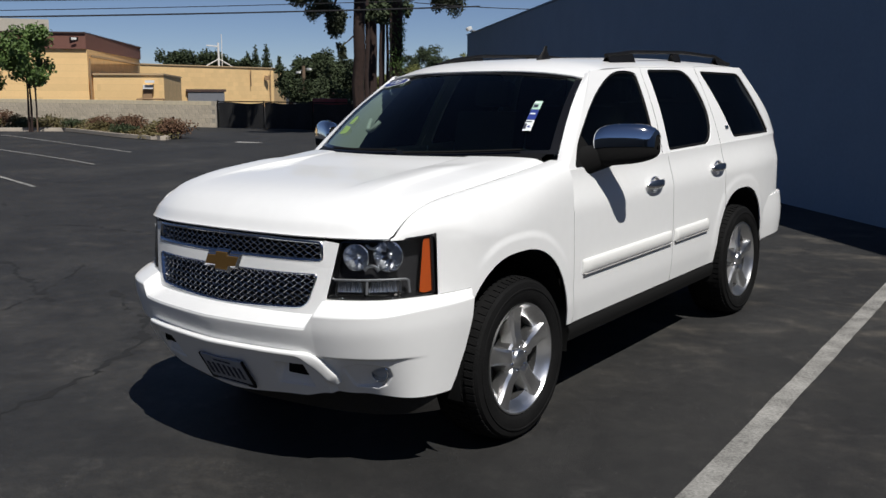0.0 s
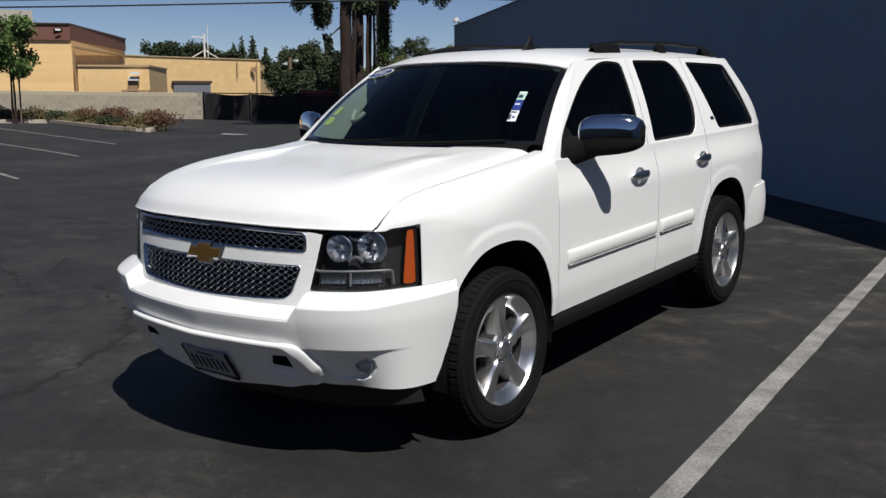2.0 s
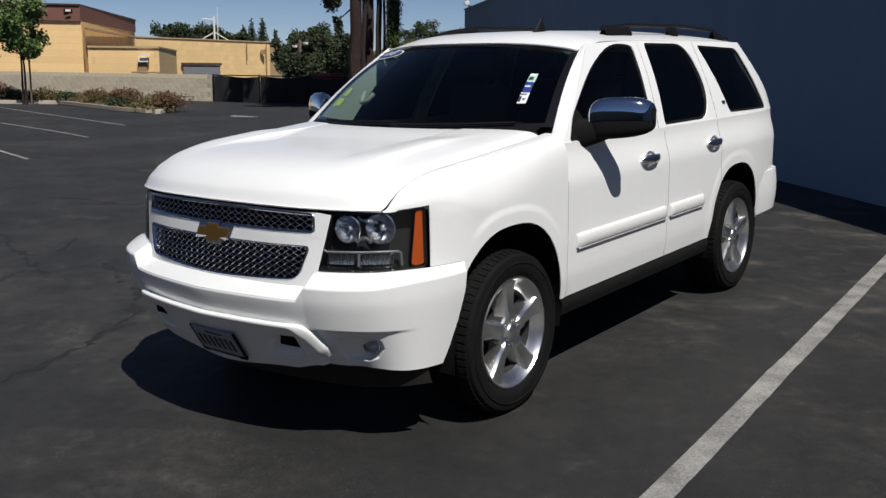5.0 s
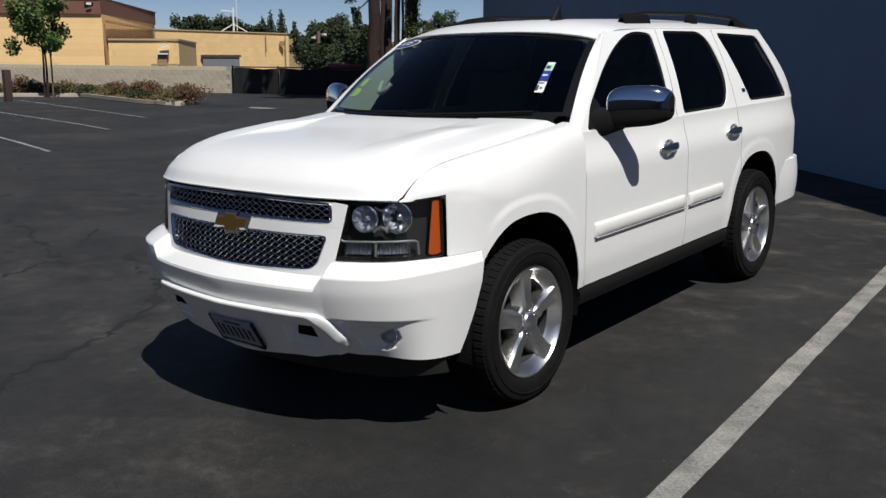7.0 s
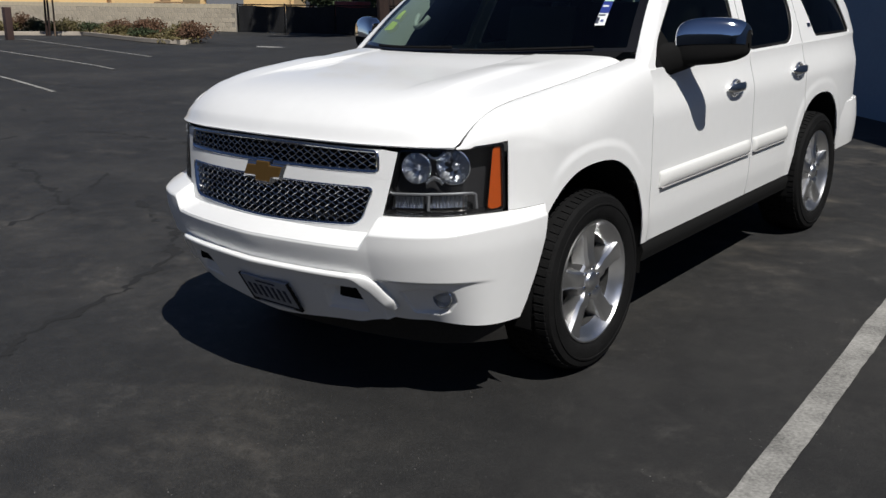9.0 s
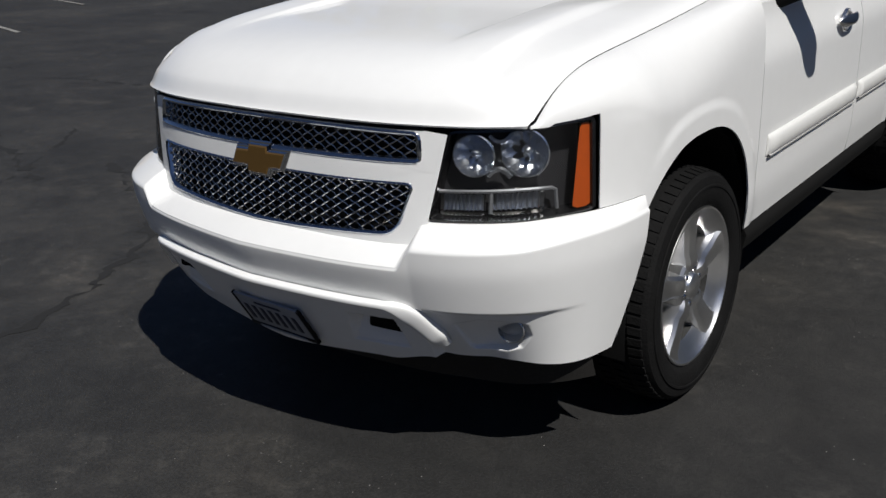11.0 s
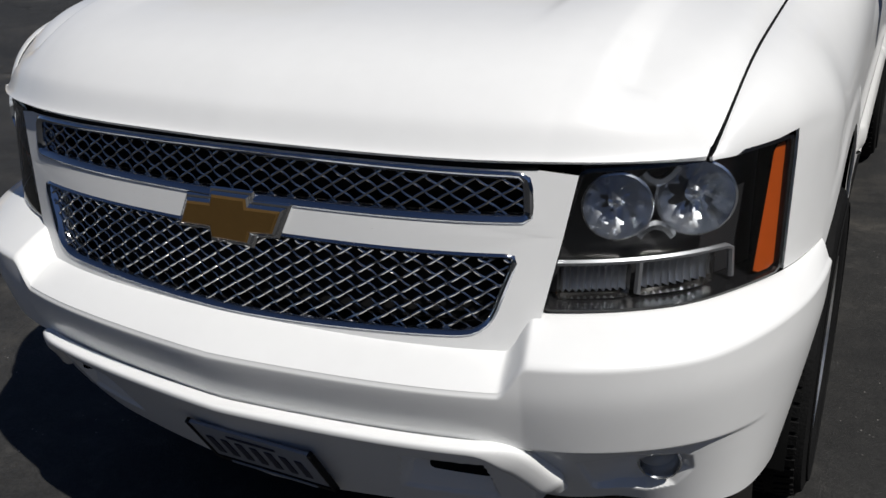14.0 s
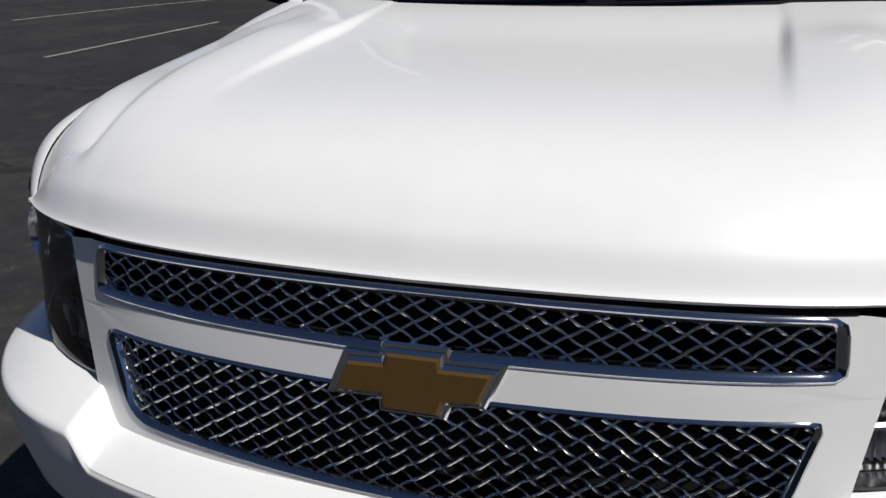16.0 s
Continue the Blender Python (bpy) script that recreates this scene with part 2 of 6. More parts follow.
def asphalt_material():
    """Old asphalt: broad worn and oily areas, fine stone grain, scattered pale chips."""
    m = bpy.data.materials.new("old_asphalt")
    m.use_nodes = True
    n, l = m.node_tree.nodes, m.node_tree.links
    b = n["Principled BSDF"]
    co = n.new("ShaderNodeTexCoord")

    def tex(kind, scale, detail=4.0):
        t = n.new("ShaderNodeTex" + kind)
        t.inputs["Scale"].default_value = scale
        if kind == "Noise":
            t.inputs["Detail"].default_value = detail
            t.inputs["Roughness"].default_value = 0.6
        l.new(co.outputs["Object"], t.inputs["Vector"])
        return t

    def ramp(src, stops):
        r = n.new("ShaderNodeValToRGB")
        e = r.color_ramp.elements
        e[0].position, e[0].color = stops[0][0], (*stops[0][1], 1)
        e[1].position, e[1].color = stops[-1][0], (*stops[-1][1], 1)
        for p, c in stops[1:-1]:
            x = e.new(p)
            x.color = (*c, 1)
        l.new(src, r.inputs["Fac"])
        return r.outputs["Color"]

    def mix(a, c, kind, fac=1.0):
        x = n.new("ShaderNodeMix")
        x.data_type, x.blend_type = "RGBA", kind
        x.inputs["Factor"].default_value = fac
        l.new(a, x.inputs["A"])
        l.new(c, x.inputs["B"])
        return x.outputs["Result"]

    broad = ramp(tex("Noise", 0.55, 6).outputs["Fac"], ((0.30, (0.0138, 0.0140, 0.0142)), (0.50, (0.0208, 0.0208, 0.0205)), (0.70, (0.034, 0.033, 0.031))))
    stain = ramp(tex("Noise", 1.9, 5).outputs["Fac"], ((0.36, (0.74, 0.74, 0.75)), (0.50, (1, 1, 1)), (0.70, (1.15, 1.13, 1.10))))
    grain = ramp(tex("Noise", 95, 3).outputs["Fac"], ((0.35, (0.62, 0.62, 0.62)), (0.62, (1.35, 1.35, 1.35))))
    v = tex("Voronoi", 34)
    chips = ramp(v.outputs["Distance"], ((0.0, (0.5, 0.48, 0.46)), (0.06, (0.22, 0.21, 0.20)), (0.10, (0, 0, 0))))
    gate = ramp(tex("Noise", 3.1, 3).outputs["Fac"], ((0.50, (0, 0, 0)), (0.62, (1, 1, 1))))
    oil = ramp(tex("Voronoi", 0.8).outputs["Distance"], ((0.03, (0.45, 0.45, 0.45)), (0.09, (1, 1, 1))))
    col = mix(mix(mix(broad, stain, "MULTIPLY"), grain, "MULTIPLY", 0.8), oil, "MULTIPLY", 0.7)
    # scuffed sandy streaks, thickest behind the car
    mp = n.new("ShaderNodeMapping")
    mp.inputs["Rotation"].default_value, mp.inputs["Scale"].default_value = (0, 0, 0.9), (1.0, 1.5, 1.0)
    l.new(co.outputs["Object"], mp.inputs["Vector"])
    st = tex("Noise", 1.9, 9)
    l.new(mp.outputs[0], st.inputs["Vector"])
    st.inputs["Roughness"].default_value = 0.68
    streak = ramp(st.outputs["Fac"], ((0.50, (0, 0, 0)), (0.60, (0.022, 0.020, 0.0165)), (0.72, (0.075, 0.067, 0.056))))
    where = ramp(tex("Noise", 0.42, 2).outputs["Fac"], ((0.46, (0.10, 0.10, 0.10)), (0.70, (0.8, 0.8, 0.8))))
    gp = n.new("ShaderNodeMapping")
    gp.inputs["Location"].default_value, gp.inputs["Scale"].default_value = (-2.4 / 4.0, -6.0 / 4.0, 0), (0.25, 0.25, 0.25)
    l.new(co.outputs["Object"], gp.inputs["Vector"])
    gr = n.new("ShaderNodeTexGradient")
    gr.gradient_type = "SPHERICAL"
    l.new(gp.outputs[0], gr.inputs["Vector"])
    near = ramp(gr.outputs["Fac"], ((0.05, (0, 0, 0)), (0.5, (1.0, 0.95, 0.88))))
    col = mix(col, mix(streak, mix(where, near, "ADD"), "MULTIPLY"), "ADD")
    # a round area by the car's front right corner, darker towards its middle
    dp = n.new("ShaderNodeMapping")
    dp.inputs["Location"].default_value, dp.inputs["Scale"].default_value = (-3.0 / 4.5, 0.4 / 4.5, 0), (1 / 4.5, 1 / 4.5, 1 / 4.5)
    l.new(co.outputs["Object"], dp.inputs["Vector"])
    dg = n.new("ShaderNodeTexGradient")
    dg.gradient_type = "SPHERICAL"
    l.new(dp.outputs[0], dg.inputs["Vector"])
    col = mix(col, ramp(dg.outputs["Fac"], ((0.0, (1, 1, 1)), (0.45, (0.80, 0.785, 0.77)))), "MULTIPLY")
    # dark smears
    smear = ramp(tex("Noise", 1.1, 8).outputs["Fac"], ((0.60, (1, 1, 1)), (0.72, (0.5, 0.5, 0.52))))
    col = mix(col, smear, "MULTIPLY")
    lumpy = ramp(tex("Noise", 11, 7).outputs["Fac"], ((0.32, (0.82, 0.82, 0.83)), (0.50, (1, 1, 1)), (0.68, (1.2, 1.19, 1.17))))
    col = mix(col, lumpy, "MULTIPLY")
    sc = tex("Noise", 5.5, 10)
    sc.inputs["Roughness"].default_value = 0.75
    worn = ramp(sc.outputs["Fac"], ((0.55, (0, 0, 0)), (0.66, (0.016, 0.0152, 0.0140)), (0.76, (0.060, 0.057, 0.051))))
    spread = ramp(tex("Noise", 0.9, 3).outputs["Fac"], ((0.42, (0.22, 0.22, 0.22)), (0.58, (1.15, 1.13, 1.1))))
    col = mix(col, mix(worn, spread, "MULTIPLY"), "ADD")
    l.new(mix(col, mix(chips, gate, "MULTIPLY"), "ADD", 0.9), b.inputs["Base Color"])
    b.inputs["Roughness"].default_value = 0.75
    bp = n.new("ShaderNodeBump")
    bp.inputs["Strength"].default_value, bp.inputs["Distance"].default_value = 0.55, 0.006
    l.new(tex("Noise", 150, 4).outputs["Fac"], bp.inputs["Height"])
    l.new(bp.outputs["Normal"], b.inputs["Normal"])
    return m


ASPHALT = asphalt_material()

# ---- mesh helpers ----


def part(name, bm, material, parent=None, label="", smooth=40.0, thick=0.0):
    """Links a bmesh as one mesh object under a thing or a part."""
    me = bpy.data.meshes.new(name)
    bm.to_mesh(me)
    bm.free()
    for m in material if isinstance(material, (list, tuple)) else [material]:
        me.materials.append(m)
    ob = new(name, me)
    if smooth:
        me.shade_smooth()
        me.set_sharp_from_angle(angle=radians(smooth))
        if thick:
            used = collections.Counter(k for f in me.polygons for k in f.edge_keys)
            for e in me.edges:
                if used[e.key] == 1:
                    e.use_edge_sharp = True
    if thick:
        sol = ob.modifiers.new("thickness", "SOLIDIFY")
        sol.thickness, sol.offset = thick, -1
    if parent:
        ob.parent = parent
    if label:
        ob["label"] = label
    return ob


def empty(name, m=None, **tags):
    ob = new(name)
    if m is not None:
        ob.matrix_world = m
    ob.empty_display_size = 0.2
    return tagged(ob, **tags)


def outward(bm, centre):
    """Turns an open sheet's faces away from a point."""
    bm.normal_update()
    c = Vector(centre)
    if sum((f.calc_center_median() - c).dot(f.normal) * f.calc_area() for f in bm.faces) < 0:
        bmesh.ops.reverse_faces(bm, faces=bm.faces)
    return bm


def sheet(fn, us, vs, centre=(0, 2.5, 0.8), closed=False):
    """A grid of quads through fn(u, v)."""
    bm = bmesh.new()
    rows = [[bm.verts.new(fn(u, v)) for v in vs] for u in us]
    ring = list(zip(rows, rows[1:])) + ([(rows[-1], rows[0])] if closed else [])
    for a, b in ring:
        for i in range(len(vs) - 1):
            q = [a[i], a[i + 1], b[i + 1], b[i]]
            if len({tuple(round(c, 5) for c in p.co) for p in q}) > 2:
                try:
                    bm.faces.new(q)
                except ValueError:
                    pass
    bmesh.ops.remove_doubles(bm, verts=bm.verts, dist=1e-5)
    return outward(bm, centre)


def steps(a, b, n):
    return [a + (b - a) * i / n for i in range(n + 1)]


def lerp(a, b, t):
    return a + (b - a) * t


def smoothstep(a, b, x):
    t = min(1.0, max(0.0, (x - a) / (b - a)))
    return t * t * (3 - 2 * t)


def curve1(x, *pts):
    """A smooth curve through a few (x, value) knots."""
    for (x0, y0), (x1, y1) in zip(pts, pts[1:]):
        if x <= x1:
            return lerp(y0, y1, smoothstep(x0, x1, x))
    return pts[-1][1]


def lin(x, *pts):
    for (x0, y0), (x1, y1) in zip(pts, pts[1:]):
        if x <= x1:
            return lerp(y0, y1, max(0, (x - x0) / (x1 - x0)))
    return pts[-1][1]


def box(bm, lo, hi, bevel=0.0, m=None):
    """A bevelled block from corner to corner, optionally carried by a matrix."""
    made = bmesh.ops.create_cube(bm, size=1)["verts"]
    lo, hi = Vector(lo), Vector(hi)
    for v in made:
        v.co = Vector([lerp(lo[i], hi[i], v.co[i] + 0.5) for i in range(3)])
    if bevel:
        edges = list({e for v in made for e in v.link_edges})
        out = bmesh.ops.bevel(bm, geom=edges, offset=bevel, segments=2, affect="EDGES", profile=0.7)
        made = list({v for f in out["faces"] for v in f.verts} | {v for v in made if v.is_valid})
    if m is not None:
        bmesh.ops.transform(bm, matrix=m, verts=[v for v in made if v.is_valid])
    return bm


def block(name, lo, hi, material, parent=None, label="", bevel=0.01, m=None):
    return part(name, box(bmesh.new(), lo, hi, bevel, m), material, parent, label)


def revolve(profile, n=48, axis="x", at=(0, 0, 0), close=False):
    """Turns a profile of (radius, along) about an axis."""
    bm = bmesh.new()
    rows = []
    for i in range(n):
        a = 2 * math.pi * i / n
        row = []
        for r, h in profile:
            p = {"x": (h, r * math.cos(a), r * math.sin(a)), "z": (r * math.cos(a), r * math.sin(a), h), "y": (r * math.cos(a), h, r * math.sin(a))}[axis]
            row.append(bm.verts.new(Vector(p) + Vector(at)))
        rows.append(row)
    k = len(profile)
    for i in range(n):
        a, b = rows[i], rows[(i + 1) % n]
        for j in range(k if close else k - 1):
            bm.faces.new([a[j], b[j], b[(j + 1) % k], a[(j + 1) % k]])
    bmesh.ops.remove_doubles(bm, verts=bm.verts, dist=1e-6)
    bmesh.ops.recalc_face_normals(bm, faces=bm.faces)
    return bm


def tube(bm, points, radius, sides=6, taper=1.0, cap=True):
    """A round bar along points."""
    rows = []
    pts = [Vector(p) for p in points]
    for i, p in enumerate(pts):
        d = (pts[min(i + 1, len(pts) - 1)] - pts[max(i - 1, 0)]).normalized()
        a = d.orthogonal().normalized() if i == 0 else (rows_a - d * rows_a.dot(d)).normalized()
        rows_a = a
        b = d.cross(a)
        r = radius * lerp(1, taper, i / max(1, len(pts) - 1))
        rows.append([bm.verts.new(p + (a * math.cos(t) + b * math.sin(t)) * r) for t in (2 * math.pi * j / sides for j in range(sides))])
    for p, q in zip(rows, rows[1:]):
        for j in range(sides):
            bm.faces.new([p[j], p[(j + 1) % sides], q[(j + 1) % sides], q[j]])
    if cap:
        bm.faces.new(rows[0][::-1])
        bm.faces.new(rows[-1])
    return bm


def rounded(corners, r=0.03, n=5):
    """A closed outline (2D) with rounded corners; corners may carry their own radius as a third number."""
    out = []
    k = len(corners)
    for i in range(k):
        p0, p1, p2 = (Vector(corners[j % k][:2]) for j in (i - 1, i, i + 1))
        rr = corners[i][2] if len(corners[i]) > 2 else r
        a, b = p1 + (p0 - p1).normalized() * rr, p1 + (p2 - p1).normalized() * rr
        for j in range(n + 1):
            t = j / n
            out.append((a * (1 - t) ** 2 + p1 * 2 * t * (1 - t) + b * t * t))
    return out


def resample(outline, n):
    """n points at even steps round a closed outline."""
    pts = outline + [outline[0]]
    ds = [0.0]
    for a, b in zip(pts, pts[1:]):
        ds.append(ds[-1] + (b - a).length)
    out, j = [], 0
    for i in range(n):
        d = ds[-1] * i / n
        while ds[j + 1] < d:
            j += 1
        out.append(pts[j].lerp(pts[j + 1], (d - ds[j]) / max(1e-9, ds[j + 1] - ds[j])))
    return out


def scaled(outline, d):
    """An outline moved inwards by about d."""
    n = len(outline)
    c = sum(outline, Vector((0, 0))) / n
    out = []
    for i, p in enumerate(outline):
        t = (outline[(i + 1) % n] - outline[i - 1])
        nn = Vector((-t.y, t.x)).normalized() if t.length > 1e-9 else (c - p).normalized()
        if nn.dot(c - p) < 0:
            nn = -nn
        out.append(p + nn * d)
    return out


def patch(outline, place, inner=5, centre=(0, 2.5, 0.8)):
    """A filled sheet within a closed 2D outline, laid onto a surface by place(a, b)."""
    bm = bmesh.new()
    c = sum(outline, Vector((0, 0))) / len(outline)
    rows = [[bm.verts.new(place(*c.lerp(p, 1 - k / inner))) for p in outline] for k in range(inner)]
    mid = bm.verts.new(place(*c))
    n = len(outline)
    for a, b in zip(rows, rows[1:]):
        for i in range(n):
            bm.faces.new([a[i], a[(i + 1) % n], b[(i + 1) % n], b[i]])
    for i in range(n):
        bm.faces.new([rows[-1][i], rows[-1][(i + 1) % n], mid])
    return outward(bm, centre)


def band(rings, centre=(0, 2.5, 0.8), flip=True):
    """A closed strip through rings of 3D points."""
    bm = bmesh.new()
    rows = [[bm.verts.new(p) for p in r] for r in rings]
    n = len(rings[0])
    for a, b in zip(rows, rows[1:]):
        for i in range(n):
            bm.faces.new([a[i], a[(i + 1) % n], b[(i + 1) % n], b[i]])
    return outward(bm, centre) if flip else bm


def cell_ring(outline, cell, n):
    """For each of the outline's points, the point of the convex cell's border that lies beyond it, seen from the outline's middle."""
    c = sum(outline, Vector((0, 0))) / len(outline)
    out = []
    k = len(cell)
    for p in outline:
        d = p - c
        best = None
        for i in range(k):
            a, b = Vector(cell[i]), Vector(cell[(i + 1) % k])
            e = b - a
            den = d.x * e.y - d.y * e.x
            if abs(den) < 1e-9:
                continue
            t = ((a.x - c.x) * e.y - (a.y - c.y) * e.x) / den
            s = ((a.x - c.x) * d.y - (a.y - c.y) * d.x) / den
            if t > 0 and -1e-6 <= s <= 1 + 1e-6 and (best is None or t < best):
                best = t
        out.append(c + d * (best or 1.0))
    # the cell's own corners take the nearest ray
    for q in cell:
        i = min(range(len(out)), key=lambda j: (out[j] - Vector(q)).length)
        out[i] = Vector(q)
    return out

# ---- the place: ground, walls ----


def lot_z(x, y):
    """Height of the lot: a plane that falls from the blue building past the car, levelling out beyond."""
    q = -0.776 * x - 0.63 * y
    w = (1 - smoothstep(2.0, 9.0, q)) * (1 - smoothstep(13, 24, math.hypot(x, y)))
    return -0.03842 * max(q, -14) * w


def ground_sheet():
    bm = bmesh.new()
    rs = [0.0]
    while rs[-1] < 3000:
        rs.append(rs[-1] + max(0.5, rs[-1] * 0.14))
    n = 72
    rows = [[bm.verts.new((r * math.cos(a), 2 + r * math.sin(a), lot_z(r * math.cos(a), 2 + r * math.sin(a)))) for a in (2 * math.pi * i / n for i in range(n))] for r in rs[1:]]
    mid = bm.verts.new((0, 2, lot_z(0, 2)))
    for i in range(n):
        bm.faces.new([mid, rows[0][i], rows[0][(i + 1) % n]])
    for a, b in zip(rows, rows[1:]):
        for i in range(n):
            bm.faces.new([a[i], b[i], b[(i + 1) % n], a[(i + 1) % n]])
    return bm


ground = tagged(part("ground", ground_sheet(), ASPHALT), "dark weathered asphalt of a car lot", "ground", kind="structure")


def painted_line(a, b, width, group):
    """A worn stripe that lies on the lot."""
    bm = bmesh.new()
    a, b = Vector(a), Vector(b)
    d = (b - a).normalized()
    s = Vector((-d.y, d.x)) * width / 2
    n = max(2, int((b - a).length / 0.07))
    rows = []
    for i in range(n + 1):
        p = a.lerp(b, i / n)
        rag = [1 + 0.07 * noise.noise((p.x * 2.5, p.y * 2.5, k)) + 0.07 * noise.noise((p.x * 14, p.y * 14, k)) for k in (0, 5)]
        rows.append([bm.verts.new((*q, lot_z(*q) + 0.005)) for q in (p - s * rag[0], p + s * rag[1])])
    for p, q in zip(rows, rows[1:]):
        bm.faces.new([p[0], q[0], q[1], p[1]])
    return tagged(part("parking_line", bm, LINE), "worn pale parking stripe on the asphalt", "parking line", group, "structure")



# ---- the car ----
# parked a third of a degree askew to the walk's own frame
ASKEW = Matrix.Translation((0.25, 0.0, 0)) @ Matrix.Rotation(radians(0.33), 4, "Z") @ Matrix.Translation((-0.25, 0.0, 0))
car = empty("sport_utility_car", LOT @ ASKEW, label="white full-size sport utility car with chrome grille, parked on asphalt", category="car")
HALF = 1.018


def keel(x, depth):
    """How far the nose runs forward to its middle line."""
    return depth * max(0.0, 1 - (math.hypot(x, 0.012) / 0.60) ** 1.2)


def plan_y(x):
    """Front of the car in plan: y of the nose at a distance x from the middle."""
    k = min(1.0, abs(x) / HALF)
    return 0.05 + 0.64 * (1 - (1 - k ** 3.4) ** (1 / 1.9)) - keel(x, 0.030)


def plan_x(y):
    if y >= 0.69:
        return HALF
    return HALF * (1 - ((0.69 - max(0.055, y)) / 0.64) ** 1.9) ** (1 / 3.4)


def plan_n(x):
    """Outward normal of the nose in plan."""
    e = 0.002
    dy = (plan_y(min(HALF, abs(x) + e)) - plan_y(max(0, abs(x) - e))) / (2 * e)
    v = Vector((dy, -1)).normalized()
    return Vector((math.copysign(v.x, x) if x else 0, v.y))


def on_nose(x, z, out=0.0):
    """A point of the nose, which leans back with height, moved out along its normal."""
    n = plan_n(x)
    return Vector((x + n.x * out, plan_y(x) + n.y * out + 0.13 * (z - 0.94) * (1 - smoothstep(0.80, 0.93, abs(x))), z))


def half_width(y):
    """Half width of the lower body along the car."""
    w = plan_x(y)
    if y > 4.1:
        w -= 0.075 * ((y - 4.1) / 0.9) ** 2
    if y > 4.8:
        w -= 0.09 * ((y - 4.8) / 0.28) ** 2
    return w


def arch_z(y, axle):
    """Height of the wheel opening's edge above the ground at y."""
    d = abs(y - axle) / 0.466
    return 0.40 + 0.538 * (1 - d ** 2.5) ** (1 / 2.3) if d < 1 else 0.0


FRONT_AXLE, REAR_AXLE = 0.98, 3.926
SILL = 0.455


def low_edge(y):
    return max(SILL + 0.01, arch_z(y, FRONT_AXLE), arch_z(y, REAR_AXLE))


def flare(y, z):
    """The raised lip round the wheel openings."""
    out = 0.0
    for axle in (FRONT_AXLE, REAR_AXLE):
        d = (abs((y - axle) / 0.466) ** 2.4 + (max(0, z - 0.40) / 0.538) ** 2.4) ** (1 / 2.4)
        out += 0.007 * smoothstep(1.18, 1.10, d) * (smoothstep(0.60, 0.76, y) if axle < 2 else 0.7)
    return out


def side(y, z):
    """x of the body side below the windows."""
    prof = curve1(z, (0.40, -0.025), (0.62, -0.004), (0.80, 0.0), (1.05, 0.0), (1.27, -0.042))
    return half_width(y) + prof + flare(y, z) - 0.008


BELT, GUTTER = 1.275, 1.80


def green(y, z):
    """x of the glasshouse side."""
    t = (z - BELT) / (GUTTER - BELT)
    x = lerp(0.965, 0.735, t) + 0.018 * math.sin(math.pi * min(1, max(0, t)))
    return x - (HALF - half_width(y) if y > 4.1 else 0) * 0.9


def hood_edge(y):
    """The hood's side edge: x and z at y."""
    d = max(0.0, y - 0.268)
    return 0.834 + 0.022 * (1 - math.exp(-d / 0.06)) + 0.005 * d, 1.095 + 0.125 * (1 - math.exp(-d / 0.088)) + 0.045 * d + 0.036 * d * d


def hood_z(x, y):
    """Height of the hood: a steep rounded leading face, then a long flat crown with two faint ridges."""
    k = min(1.0, abs(x) / 0.85)
    d = max(0.0, y - plan_y(x))
    mid = 1.128 - 0.010 * k * k + 0.150 * (1 - math.exp(-d / 0.115)) + 0.066 * d + 0.008 * math.exp(-math.hypot(d - 0.11, 0.06) / 0.06) + 0.006 * smoothstep(0.3, 0.9, d)
    edge = hood_edge(y)[1] if y > 0.268 else 1.095
    start = 1.115 - 0.017 * k * k
    t = k ** 14
    ridge = -0.017 * smoothstep(0.505, 0.473, abs(x)) * smoothstep(0.22, 0.85, d)
    ridge += 0.014 * math.exp(-((abs(x) - 0.62) / 0.11) ** 2) * smoothstep(0.08, 0.45, d) * (1 - smoothstep(0.70, 1.0, d))
    ridge *= 1 - 0.75 * smoothstep(0.80, 1.12, d)
    ex = hood_edge(max(y, 0.268))[0]
    w = max(0.0, ex - abs(x))
    shelf = min(mid, edge + 0.034 * (1 - math.exp(-w / 0.024)) + 0.11 * w)
    step = lerp(mid, shelf, smoothstep(0.640, 0.700, abs(x)))
    z = lerp(mid * (1 - t) + min(edge, mid) * t, step, smoothstep(0.02, 0.28, d) * (1 - 0.4 * smoothstep(0.85, 1.15, d)))
    return lerp(start, z, 1 - max(0.0, 1 - (y - plan_y(x) + 0.004) / 0.040) ** 2.2) + ridge - 0.006


def cowl_y(x):
    return 1.20 + 0.235 * (abs(x) / 0.80) ** 2


def both(fn):
    for s in (1, -1):
        fn(s)


def mirror_pt(p, s):
    return Vector((p[0] * s, p[1], p[2]))


# hood
def hood_pt(u, t):
    x = 0.830 * u
    y0, y1 = plan_y(x) - 0.004, cowl_y(x) - 0.01
    y = lerp(y0, y1, t ** 2.0)
    xx = x if y < 0.268 else (hood_edge(y)[0] - 0.0025) * u
    return Vector((xx, y, hood_z(xx, y)))


hood = part("hood", sheet(hood_pt, steps(-1, 1, 240), steps(0, 1, 72), (0, 0.8, 0.5)), PAINT, car, thick=0.008)


# fenders
HL_END = 0.418


def lamp_top(y):
    """Height of the fender's edge over the headlight."""
    return lerp(1.084, 1.104, smoothstep(0.27, 0.42, y))


